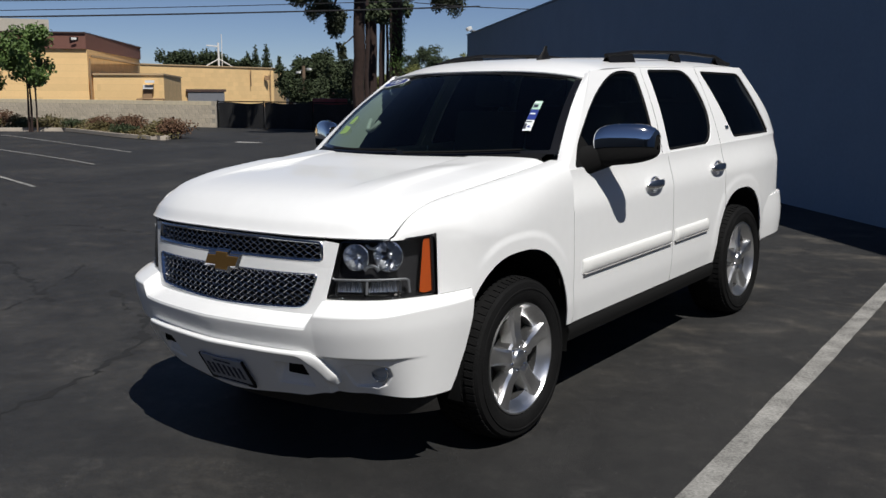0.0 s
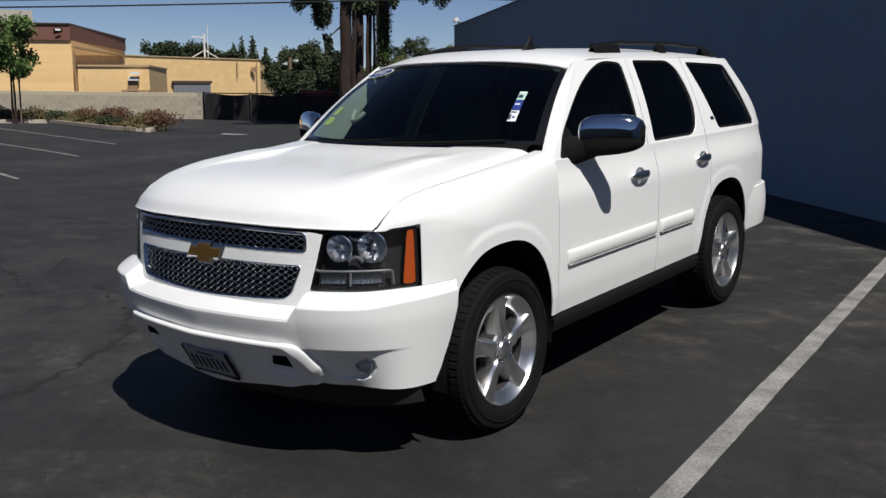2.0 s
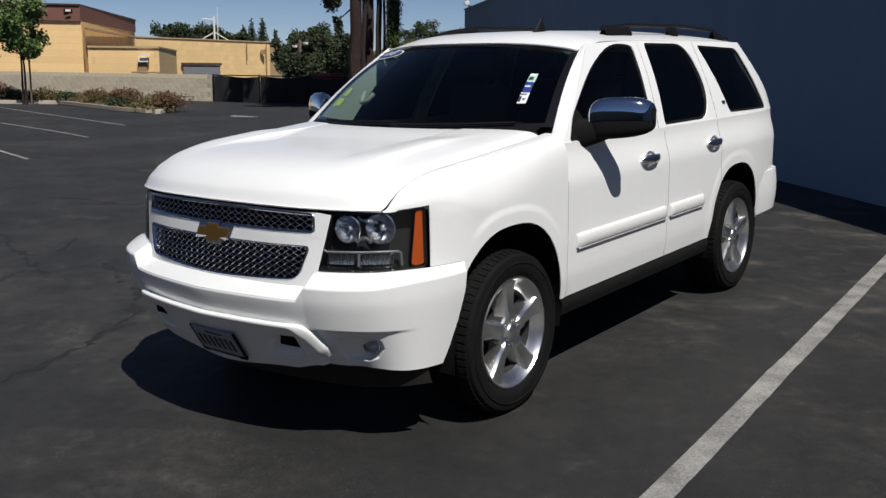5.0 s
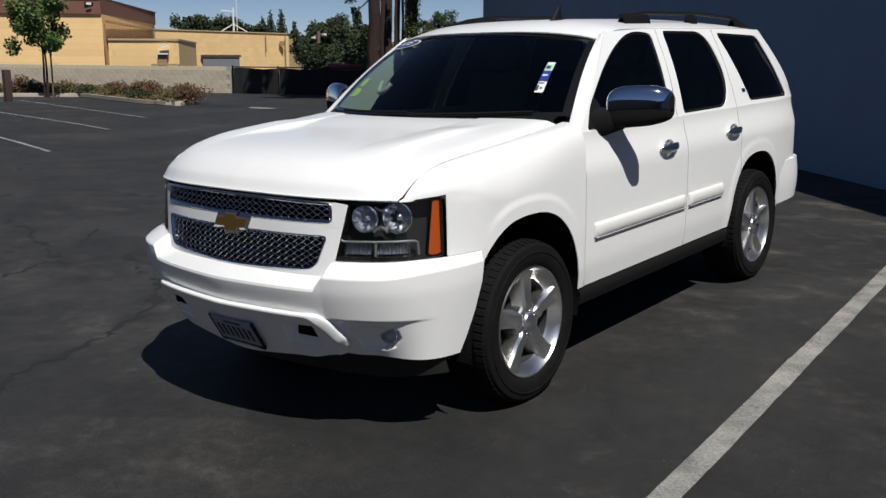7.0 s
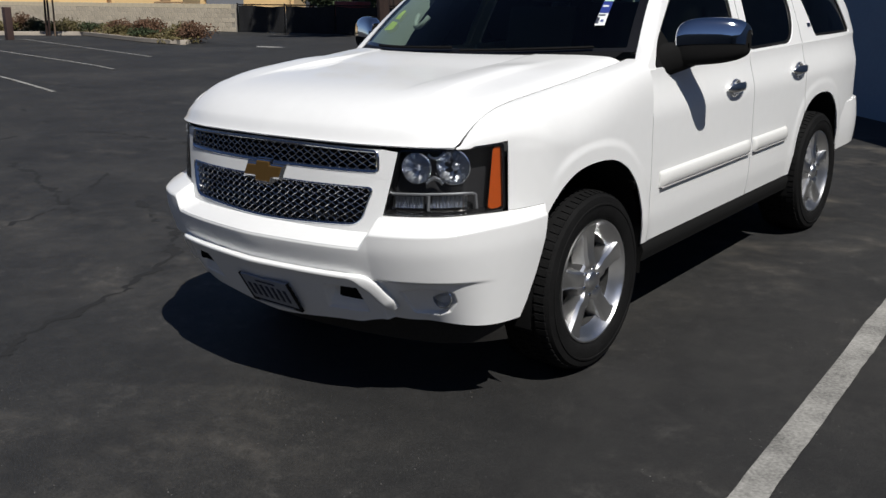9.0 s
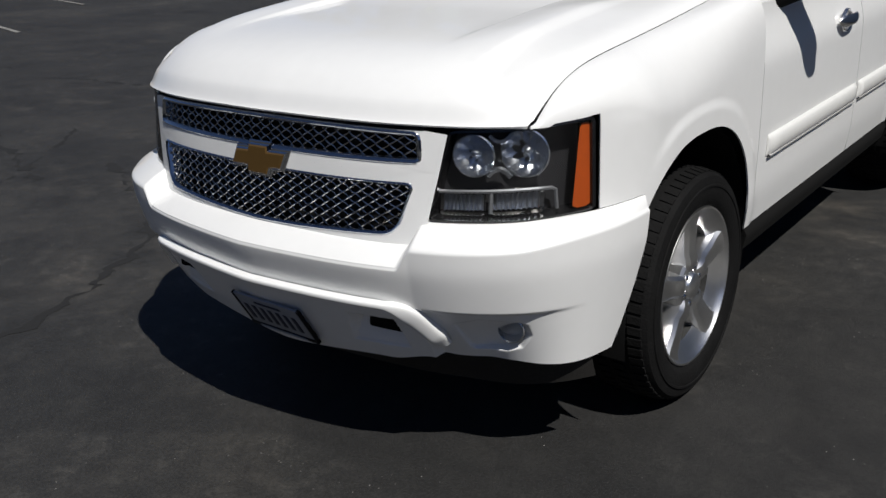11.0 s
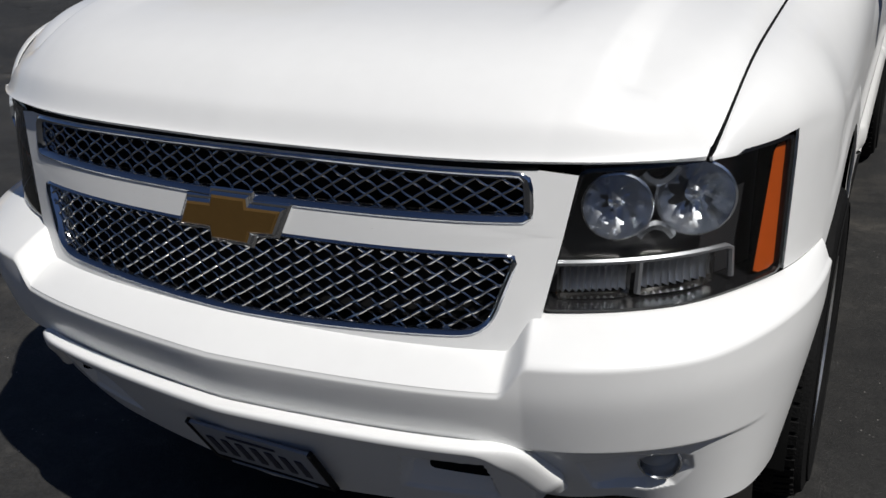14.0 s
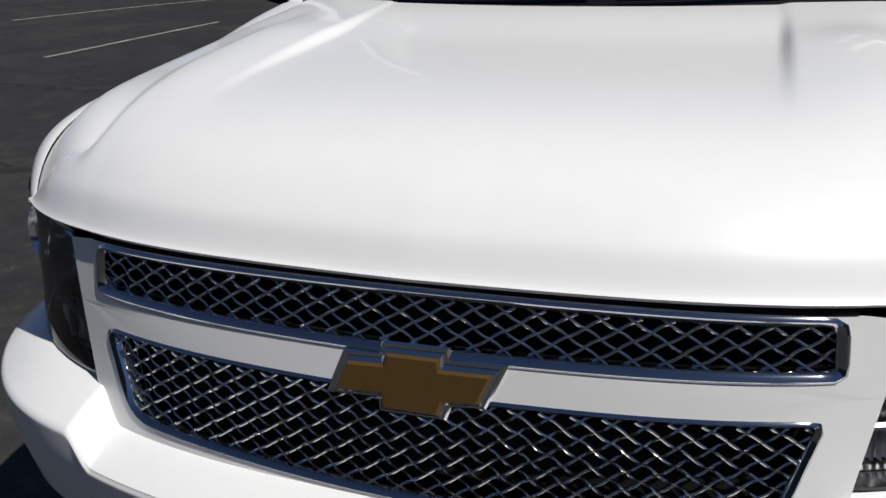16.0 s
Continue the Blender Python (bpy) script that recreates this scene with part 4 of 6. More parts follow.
def grille(outline, label, rw):
    rings = ((-0.004, 0.008), (0.0, 0.0145), (rw * 0.3, 0.0165), (rw * 0.65, 0.0135), (rw, 0.008), (rw + 0.002, -0.02))
    rim = part("grille", band([[nose3(p, out) for p in scaled(outline, d)] for d, out in rings]), RIMM, car, label)
    inner = scaled(outline, rw)
    lo, hi = min(p.y for p in inner), max(p.y for p in inner)

    def spans(c, sl):
        """Where the slanted line z = (x - c) * sl lies within the outline."""
        hits = []
        n = len(inner)
        for i in range(n):
            a, b = inner[i], inner[(i + 1) % n]
            fa, fb = a.y - (a.x - c) * sl, b.y - (b.x - c) * sl
            if fa * fb < 0:
                hits.append(a.lerp(b, fa / (fa - fb)))
        hits.sort(key=lambda p: p.x)
        return hits
    for sl in (0.62, -0.62):
        bm = bmesh.new()
        pitch, c = 0.043, -3.0
        while c < 3.0:
            h = spans(c, sl)
            for a, b in zip(h[::2], h[1::2]):
                if (b - a).length > 0.01:
                    n = max(3, int((b - a).length / 0.0075))
                    pts = []
                    for i in range(n + 1):
                        p = a.lerp(b, i / n)
                        wave = 0.0028 * math.cos(math.pi * (p.y - 0.7) / (pitch * 0.31)) * (1 if sl > 0 else -1)
                        pts.append(nose3(p, 0.0055 + wave))
                    tube(bm, pts, 0.0025, 6)
            c += pitch
        part("grille_mesh", bm, WIREM, rim, "bright woven diamond mesh")
    part("grille_backing", patch(scaled(outline, 0.005), lambda a, b: on_nose(a, b, -0.045)), DARK, rim, "black grille backing")
    return rim


grille(upper, "chrome-framed upper grille with diamond mesh", 0.015)
grille(lower, "chrome-framed lower grille with diamond mesh", 0.011)
# black strip along the gap between hood and upper grille
seal = bmesh.new()
tube(seal, [on_nose(x, lin(abs(x), (0, 1.101), (0.30, 1.097), (0.572, 1.088)), 0.009) for x in steps(-0.580, 0.580, 40)], 0.0075, 6)
part("hood_seal", seal, DARK, car, "black strip along the gap under the hood edge")

BOW = [(-0.104, 0.935), (-0.033, 0.937), (-0.030, 0.916), (0.052, 0.916), (0.060, 0.936), (0.110, 0.941), (0.130, 0.985), (0.054, 0.983), (0.053, 0.999), (-0.026, 0.998), (-0.031, 0.981), (-0.086, 0.979)]


def offset(corners, d):
    """A counter-clockwise outline with its sides moved inwards by d."""
    out = []
    n = len(corners)
    for i in range(n):
        p0, p1, p2 = (Vector(corners[j % n]) for j in (i - 1, i, i + 1))
        a, b = (p1 - p0).normalized(), (p2 - p1).normalized()
        na, nb = Vector((-a.y, a.x)), Vector((-b.y, b.x))
        m = (na + nb).normalized()
        out.append(p1 + m * d / max(0.3, m.dot(na)))
    return out


def badge_plate(name, grow, out, depth, material, parent, label):
    flat = lambda p, o: Vector((p.x, plan_y(0.07) - o + 0.13 * (p.y - 0.94), p.y))
    back, edge, face = offset(BOW, -grow), offset(BOW, -grow), offset(BOW, 0.0035 - grow)
    bm = band([[flat(p, out - depth) for p in back], [flat(p, out) for p in edge], [flat(p, out + 0.003) for p in face]])
    cap = bm.faces.new(bm.verts[:][-len(BOW):])
    cap.normal_update()
    bmesh.ops.triangulate(bm, faces=[cap], quad_method="BEAUTY", ngon_method="EAR_CLIP")
    bmesh.ops.recalc_face_normals(bm, faces=bm.faces)
    return part(name, bm, material, parent, label, smooth=0)


badge_plate("badge_mount", 0.013, 0.014, 0.018, CHROME, car, "dark chrome bay behind the badge")
badge = badge_plate("badge", 0.0045, 0.022, 0.028, CHROME, car, "gold cross-shaped badge in a chrome frame")
badge_plate("badge_face", 0.0, 0.0255, 0.014, GOLD, badge, "gold badge face")

# headlights
HL = [(0.594, 0.833, 0.02), (0.84, 0.828, 0.06), (0.947, 0.838, 0.012), (0.945, 1.103, 0.012), (0.83, 1.086, 0.05), (0.646, 1.082, 0.012)]


def headlight(s):
    out = resample(rounded(HL, 0.02, 4), 100)
    flip = lambda p: Vector((p.x * s, p.y))
    pt = lambda p, d: on_nose(p.x * s, p.y, d)
    case = part("headlight", band([[pt(p, 0.004) for p in out], [pt(p, 0.006) for p in scaled(out, 0.006)], [pt(p, -0.05) for p in scaled(out, 0.012)]]), GLOSSB, car, "dark headlight with clear lens and amber side marker")
    part("housing", patch(scaled(out, 0.01), lambda a, b: on_nose(a * s, b, -0.055)), SMOKE, case, "black lamp housing")
    lens = part("lens", patch(scaled(out, 0.004), lambda a, b: on_nose(a * s, b, 0.007)), GLASS_L, case, "clear plastic lens")
    lens.visible_shadow = False
    amber = resample(rounded([(0.911, 0.847), (0.941, 0.849), (0.939, 1.090), (0.924, 1.086)], 0.008, 3), 40)
    part("side_marker", patch(amber, lambda a, b: on_nose(a * s, b, -0.004)), AMBER, case, "amber side marker")
    for cx, cz, r in ((0.713, 1.012, 0.057), (0.836, 1.014, 0.065)):
        base = on_nose(cx * s, cz, -0.05)
        nn = Vector((0.35 * s, -1, 0.02)).normalized()
        rot = nn.to_track_quat("X", "Z").to_matrix().to_4x4()
        bowl = revolve([(r, 0.040), (r * 1.06, 0.036), (r * 1.06, 0.044), (r, 0.046), (r * 0.93, 0.034), (r * 0.78, 0.020), (r * 0.6, 0.008), (r * 0.42, 0.000), (r * 0.28, -0.004), (r * 0.25, 0.02), (r * 0.12, 0.03), (0.0005, 0.032)], 40)
        for v in bowl.verts:
            q = math.hypot(v.co.y, v.co.z) / r
            if 0.3 < q < 0.97:
                v.co.x += 0.0045 * math.sin(9 * math.atan2(v.co.z, v.co.y) + 5 * q)
        bmesh.ops.transform(bowl, matrix=Matrix.Translation(base) @ rot, verts=bowl.verts)
        part("reflector", bowl, REFL, case, "bright faceted reflector bowl", smooth=18)
    for x0, x1 in ((0.624, 0.735), (0.756, 0.862)):
        part("turn_signal", sheet(lambda x, z: on_nose(x * s, z, -0.034 + 0.006 * math.sin(x * 560) + 8.0 * (z - 0.876) ** 2), steps(x0, x1, 96), steps(0.856, 0.902, 5)), REFL_D, case, "ribbed turn signal reflector")
        part("signal_frame", band([[on_nose(p.x * s, p.y, -0.026) for p in resample(rounded([(x0 - 0.004, 0.843), (x1 + 0.004, 0.842), (x1 + 0.006, 0.906), (x0 - 0.001, 0.908)], 0.008, 3), 40)], [on_nose(p.x * s, p.y, -0.040) for p in resample(rounded([(x0 + 0.003, 0.848), (x1 - 0.003, 0.847), (x1 - 0.001, 0.900), (x0 + 0.006, 0.902)], 0.006, 3), 40)]]), SATIN, case)
    for z0, z1 in ((1.045, 1.050), (0.975, 0.970)):
        bridge = bmesh.new()
        tube(bridge, [on_nose(x * s, lerp(z0, z1, t) + (0.02 if z0 > 1 else -0.02) * (2 * t - 1) ** 2, -0.016) for x, t in zip(steps(0.742, 0.794, 6), steps(0, 1, 6))], 0.009, 6)
        part("reflector_trim", bridge, REFL, case, "bright trim between the bowls")
    bm = bmesh.new()
    tube(bm, [on_nose(x * s, 0.911, -0.02) for x in steps(0.615, 0.878, 10)] + [on_nose(0.886 * s, 0.905, -0.02), on_nose(0.889 * s, 0.85, -0.02)], 0.006, 6)
    tube(bm, [on_nose(0.752 * s, 0.909, -0.022), on_nose(0.752 * s, 0.848, -0.026)], 0.0065, 6)
    part("divider", bm, DIVM, case, "grey divider trim")


both(headlight)


# fog lamps
def fog_lamp(s):
    base = bumper_xz(0.866 * s, 0.506, 0.006)
    nn = Vector((0.3 * s, -1, 0)).normalized()
    rot = Matrix.Translation(base) @ nn.to_track_quat("X", "Z").to_matrix().to_4x4()
    rim = revolve([(0.040, -0.04), (0.041, 0.004), (0.037, 0.007), (0.034, 0.002), (0.024, -0.018), (0.0005, -0.024)], 32)
    bmesh.ops.transform(rim, matrix=rot, verts=rim.verts)
    lamp = part("fog_lamp", rim, REFL, car, "round fog lamp set in the bumper")
    ln = revolve([(0.035, 0.003), (0.024, 0.008), (0.0005, 0.010)], 32)
    bmesh.ops.transform(ln, matrix=rot, verts=ln.verts)
    part("lens", ln, GLASS_L, lamp)


both(fog_lamp)

# number plate, with plain bars in place of its characters, on the sloping middle of the bumper
PM = pose(0.030, -0.022, 0.446, 29)
plate = part("number_plate", box(bmesh.new(), (-0.152, -0.004, -0.076), (0.152, 0.004, 0.076), 0.003), PLATE, car, "white number plate in a dark frame")
plate.matrix_basis = PM
fr = bmesh.new()
for lo, hi in (((-0.155, -0.007, -0.084), (0.155, 0.006, -0.068)), ((-0.155, -0.007, -0.084), (-0.147, 0.006, 0.078)), ((0.147, -0.007, -0.084), (0.155, 0.006, 0.078))):
    box(fr, lo, hi, 0.002)
part("plate_frame", fr, BLACK, plate, "black plate frame")
for i in range(7):
    block("plate_bar", (-0.126 + i * 0.037, -0.0065, -0.042), (-0.126 + i * 0.037 + 0.017, -0.0045, 0.030), INK, plate, "plain dark bar", 0.0006)
block("plate_bar", (-0.06, -0.0065, 0.048), (0.06, -0.0045, 0.057), INK, plate, "plain dark bar", 0.0006)
block("plate_bar", (-0.11, -0.0095, -0.080), (0.11, -0.0072, -0.072), PLATE, plate, "plain pale bar on the frame", 0.0005)


# wheels
def wheel_at(x, y, s, m_name="wheel"):
    w = part("wheel", revolve([(0.262, -0.12), (0.30, -0.137), (0.365, -0.138), (0.392, -0.118), (0.398, -0.07), (0.398, 0.072), (0.390, 0.116), (0.378, 0.134), (0.345, 0.143), (0.30, 0.140), (0.280, 0.128), (0.268, 0.112)], 72), RUBBER, None, "black tyre on a five-spoke polished alloy wheel")
    tread = bmesh.new()
    for i in range(66):
        a0 = 2 * math.pi * i / 66
        for h0, h1, r0, r1 in ((0.076, 0.119, 0.4055, 0.397), (-0.119, -0.076, 0.397, 0.4055), (0.012, 0.052, 0.4068, 0.4065), (-0.050, -0.010, 0.4065, 0.4068)):
            sk = 0.012 if h0 > 0 else -0.012
            q = []
            for lift in (-0.011, -0.0035):
                for da, h, r in ((0, h0, r0), (0.064, h0, r0), (0.064 + sk, h1, r1), (sk, h1, r1)):
                    q.append(tread.verts.new((h, (r + lift) * math.cos(a0 + da), (r + lift) * math.sin(a0 + da))))
            for f in ((4, 5, 6, 7), (0, 4, 7, 3), (1, 2, 6, 5), (0, 1, 5, 4), (3, 7, 6, 2)):
                tread.faces.new([q[j] for j in f])
    bmesh.ops.recalc_face_normals(tread, faces=tread.faces)
    tagged(part("tread", tread, RUBBER, w, "black tread", smooth=0), kind="stuff")
    part("sidewall_ring", revolve([(0.352, 0.1425), (0.350, 0.1455), (0.343, 0.1458), (0.341, 0.1425)], 72), RUBBER, w)
    rim = part("rim", revolve([(0.270, 0.108), (0.277, 0.122), (0.274, 0.131), (0.267, 0.131), (0.260, 0.122), (0.246, 0.106), (0.226, 0.093), (0.212, 0.080)], 72), ALLOY, w, "polished alloy rim")
    # barrel and disc carry the shade behind the spokes in their dark colour
    part("rim_barrel", revolve([(0.212, 0.080), (0.218, 0.02), (0.222, -0.05), (0.23, -0.11)], 72), BARREL, w, "dull inside of the rim, darkened for the shade between the spokes")
    part("brake_disc", revolve([(0.15, -0.02), (0.15, 0.0), (0.07, 0.0), (0.07, 0.02), (0.0005, 0.02)], 40), BARREL, w, "dull brake disc, darkened for the shade between the spokes")
    part("wheel_back", revolve([(0.23, -0.01), (0.0005, -0.01)], 40), DARK, w)
    for i in range(5):
        a = 2 * math.pi * i / 5 + math.pi / 2 + 0.04
        bm = bmesh.new()
        rows = []
        for r, hw, h in ((0.045, 0.034, 0.102), (0.072, 0.038, 0.117), (0.100, 0.039, 0.119), (0.124, 0.037, 0.111), (0.19, 0.042, 0.113), (0.225, 0.047, 0.113), (0.258, 0.058, 0.119)):
            sec = [(-hw - 0.010, h - 0.075), (-hw, h - 0.012), (-hw + 0.012, h), (0, h + 0.003), (hw - 0.012, h), (hw, h - 0.012), (hw + 0.010, h - 0.075)]
            rows.append([bm.verts.new((hh, r * math.cos(a) - t * math.sin(a), r * math.sin(a) + t * math.cos(a))) for t, hh in sec])
        for p, q in zip(rows, rows[1:]):
            for j in range(len(p) - 1):
                bm.faces.new([p[j], p[j + 1], q[j + 1], q[j]])
        bmesh.ops.recalc_face_normals(bm, faces=bm.faces)
        outward(bm, (-1, 0, 0))
        part("spoke", bm, ALLOY, w, smooth=26)
    part("hub", revolve([(0.100, 0.02), (0.095, 0.098), (0.084, 0.1075), (0.052, 0.108), (0.049, 0.103), (0.045, 0.118), (0.037, 0.124), (0.0005, 0.126)], 40), ALLOY, w, "round alloy hub with a cap")
    for i in range(6):
        a = 2 * math.pi * i / 6 + 0.3
        part("lug_nut", revolve([(0.010, 0.09), (0.010, 0.113), (0.007, 0.116), (0.0005, 0.116)], 8, at=(0, 0.062 * math.cos(a), 0.062 * math.sin(a))), CHROME, w)
    w.parent = car
    w.matrix_basis = pose(x * s, y, 0.402, 0, 0, 0 if s > 0 else 180)
    return w


first = wheel_at(0.880, FRONT_AXLE, 1)
for x, y, s in ((0.880, REAR_AXLE, 1), (0.880, FRONT_AXLE, -1), (0.880, REAR_AXLE, -1)):
    copy_thing(first, pose(x * s, y, 0.402, 17 * y, 0, 0 if s > 0 else 180))


# door mouldings and handles
def trim_bar(y0, y1, s, owner):
    def at(y, v):
        t = math.pi * (v - 0.5)
        z = lerp(0.71, 0.795, v)
        e = smoothstep(y0, y0 + 0.01, y) * (1 - smoothstep(y1 - 0.01, y1, y))
        return Vector((s * (side(y, z) + 0.001 + 0.022 * e * max(0, math.cos(t)) ** 0.4), y, z))
    part("side_moulding", sheet(at, [y0 + 0.0] + steps(y0 + 0.004, y1 - 0.004, 30) + [y1], steps(0, 1, 12)), TRIMW, owner)
    part("moulding_strip", sheet(lambda y, v: Vector((s * (side(y, 0.705) + 0.002 + 0.014 * math.sin(math.pi * v)), y, lerp(0.704, 0.722, v))), steps(y0 + 0.01, y1 - 0.01, 20), steps(0, 1, 5)), STRIPG, owner, "pale grey strip under the moulding")


def handle(y, z, s, owner):
    x0 = side(y, z)
    bm = revolve([(0.083, -0.002), (0.082, 0.008), (0.076, 0.012), (0.069, 0.010), (0.055, -0.012), (0.03, -0.022), (0.0005, -0.024)], 40)
    for v in bm.verts:
        v.co = Vector((s * (x0 + 0.006 + v.co.x * (1 if v.co.x > 0 else 0.25)), y + v.co.y * 0.80, z + v.co.z * 0.60))
    cup = part("door_handle", bm, BRIGHT, owner, "chrome door handle with a bright oval cup")
    g = bmesh.new()
    rows = []
    for d in steps(-0.118, 0.124, 20):
        e = max(0.0, 1 - (abs(d - 0.003) / 0.1215) ** 5) ** 0.5
        xc = x0 + 0.010 + 0.026 * (1 - (abs(d) / 0.13) ** 2.5)
        rows.append([g.verts.new((s * (xc + 0.011 * e * math.cos(q)), y + d, z + 0.004 + 0.025 * e * math.sin(q))) for q in steps(0, 2 * math.pi * 11 / 12, 11)])
    for p, q in zip(rows, rows[1:]):
        for k in range(12):
            g.faces.new([p[k], p[(k + 1) % 12], q[(k + 1) % 12], q[k]])
    bmesh.ops.recalc_face_normals(g, faces=g.faces)
    part("grip", g, BRIGHT, cup)


for s in (1, -1):
    trim_bar(1.585, 2.715, s, doors["front_door", s])
    trim_bar(2.76, 3.30, s, doors["rear_door", s])
    handle(2.455, 1.108, s, doors["front_door", s])
    handle(3.455, 1.122, s, doors["rear_door", s])


# door mirrors
def door_mirror(s):
    def shell(u, v, grow=1.0):
        """u runs outwards along the head, v round it: 0 the rear edge, a quarter the top, a half the front."""
        a, b = math.pi * u, 2 * math.pi * v
        k = max(0.0, math.sin(a)) ** 0.36
        x = 1.128 - 0.142 * math.copysign(abs(math.cos(a)) ** 0.8, math.cos(a)) * grow
        cy, cz = math.cos(b), math.sin(b)
        y = 1.855 + 0.072 * grow * k * math.copysign(abs(cy) ** 0.7, cy) + 0.52 * (x - 1.128)
        top = 0.146 if cz > 0 else lerp(0.104, 0.050, u)
        z = 1.366 + top * grow * k * math.copysign(abs(cz) ** 0.8, cz) * (lerp(1.0, 0.86, u) if cz > 0 else 1) - 0.010 * (1 - u)
        return Vector((s * x, y, z))
    low = part("door_mirror", sheet(shell, steps(0.001, 0.999, 26), steps(0, 1, 40), (s * 1.128, 1.855, 1.375)), DARK, car, "black door mirror with a chrome cap")
    part("mirror_cap", sheet(lambda u, v: shell(u, v, 1.035), steps(0.13, 0.93, 30), steps(0.10, 0.485, 24), (s * 1.128, 1.855, 1.36)), CHROME, low, "chrome mirror cap", thick=0.004)
    foot = bmesh.new()
    rows = []
    for t in steps(0, 1, 8):
        cx, cy, cz = lerp(0.945, 1.05, t), lerp(1.715, 1.825, t), lerp(1.306, 1.335, t)
        ry, rz = lerp(0.082, 0.05, t), lerp(0.082, 0.062, t)
        rows.append([foot.verts.new((s * cx, cy + ry * math.cos(q), cz + rz * math.sin(q))) for q in steps(0, 2 * math.pi * 15 / 16, 15)])
    for p, q in zip(rows, rows[1:]):
        for j in range(16):
            foot.faces.new([p[j], p[(j + 1) % 16], q[(j + 1) % 16], q[j]])
    bmesh.ops.recalc_face_normals(foot, faces=foot.faces)
    part("mirror_foot", foot, DARK, low)
    sail = resample(rounded([(1.59, 1.283), (1.82, 1.283), (1.80, 1.36), (1.74, 1.45), (1.67, 1.39)], 0.02, 3), 40)
    part("mirror_sail", patch(sail, lambda a, b: Vector((s * (green(a, b) + 0.004), a, b))), DARK, low, "black corner panel of the window", thick=0.01)


both(door_mirror)


# roof rails
def roof_rail(s):
    x = 0.60
    top = lambda y: Vector((s * x, y, (0.0 if s > 0 else 0.015) * smoothstep(2.4, 2.8, y) + curve1(y, (2.42, 1.856), (2.66, 1.886), (3.0, 1.905), (3.7, 1.908), (4.3, 1.888), (4.66, 1.826))))
    bm = bmesh.new()
    tube(bm, [top(y) for y in steps(2.60 if s > 0 else 2.42, 4.66, 36)], 0.013, 8)
    rail = part("roof_rail", bm, BLACK, car, "black roof rail")
    for y, ln in ((2.78, 0.34), (3.62, 0.10), (4.46, 0.20)):
        def wedge(u, v):
            yy = y + ln * (u - 0.5)
            lo = roof_pt(x / 0.735, yy).z - 0.008
            return Vector((s * (x + 0.030 * (1 - 0.4 * math.sin(math.pi * v)) * math.cos(math.pi * v)), yy, lerp(lo, max(lo, top(yy).z - 0.004), math.sin(math.pi * v))))
        part("rail_foot", sheet(wedge, steps(0, 1, 8), steps(0, 1, 10)), BLACK, rail, thick=0.006)


both(roof_rail)
ant = bmesh.new()
rows = []
for h, l, w in ((0, 0.08, 0.024), (0.02, 0.06, 0.018), (0.055, 0.026, 0.009), (0.088, 0.014, 0.006)):
    rows.append([ant.verts.new((0.33 + w * math.cos(t), 2.30 + h * 0.35 + l * math.sin(t), roof_pt(0.45, 2.30).z - 0.006 + h)) for t in steps(0, 2 * math.pi * 11 / 12, 11)])
for a, b in zip(rows, rows[1:]):
    for i in range(12):
        ant.faces.new([a[i], a[(i + 1) % 12], b[(i + 1) % 12], b[i]])
ant.faces.new(rows[-1])
part("roof_antenna", ant, BLACK, car, "black fin antenna")

# cabin
part("cabin_floor", box(bmesh.new(), (-0.90, 1.5, 0.70), (0.90, 4.85, 0.74), 0.01), TRIMIN, car)
part("dashboard", sheet(lambda u, v: Vector((0.88 * u, lerp(1.36, 1.80, v) + 0.05 * u * u * (1 - v), 1.27 - 0.02 * u * u - 0.14 * v ** 4)), steps(-1, 1, 16), steps(0, 1, 10), (0, 1.6, 0.8)), TRIMIN, car, thick=0.03)
part("headliner", sheet(lambda u, y: roof_pt(u * 0.96, y) - Vector((0, 0, 0.035)), steps(-1, 1, 16), steps(2.1, 4.85, 12), (0, 3.4, 1.0)), TRIMIN, car)


def seat(x, y, w):
    bm = bmesh.new()
    box(bm, (x - w / 2, y, 0.72), (x + w / 2, y + 0.5, 0.98), 0.05)
    box(bm, (x - w / 2, -0.08, 0.0), (x + w / 2, 0.08, 0.62), 0.05, pose(0, y + 0.52, 0.92, -14))
    box(bm, (x - 0.14, -0.05, 0.66), (x + 0.14, 0.05, 0.84), 0.04, pose(0, y + 0.52, 0.92, -14))
    part("seat", bm, SEAT, car, "dark leather seat")


for x, y, w in ((0.42, 2.15, 0.52), (-0.42, 2.15, 0.52), (0, 3.15, 1.4), (0, 4.0, 1.3)):
    seat(x, y, w)
st = bmesh.new()
tube(st, [(0.42 + 0.185 * math.cos(t), 1.87 + 0.05 * math.sin(t), 1.16 + 0.17 * math.sin(t)) for t in steps(0, 2 * math.pi, 28)], 0.016, 6, cap=False)
tube(st, [(0.25, 1.86, 1.16), (0.42, 1.84, 1.15), (0.59, 1.86, 1.16)], 0.018, 6)
part("steering_wheel", st, BLACK, car)


# light trim inside the windscreen pillars
def pillar_trim(s):
    def at(v, k):
        a = ws_pt(0.975 * s, v, 0.02)
        return a + Vector((-0.05 * s, lerp(0.25, 0.04, v), -0.03)) * k
    part("pillar_trim", sheet(at, steps(0.02, 0.95, 12), steps(0, 1, 4)), GREYIN, car, "pale grey pillar trim inside the cabin", thick=0.006)


both(pillar_trim)


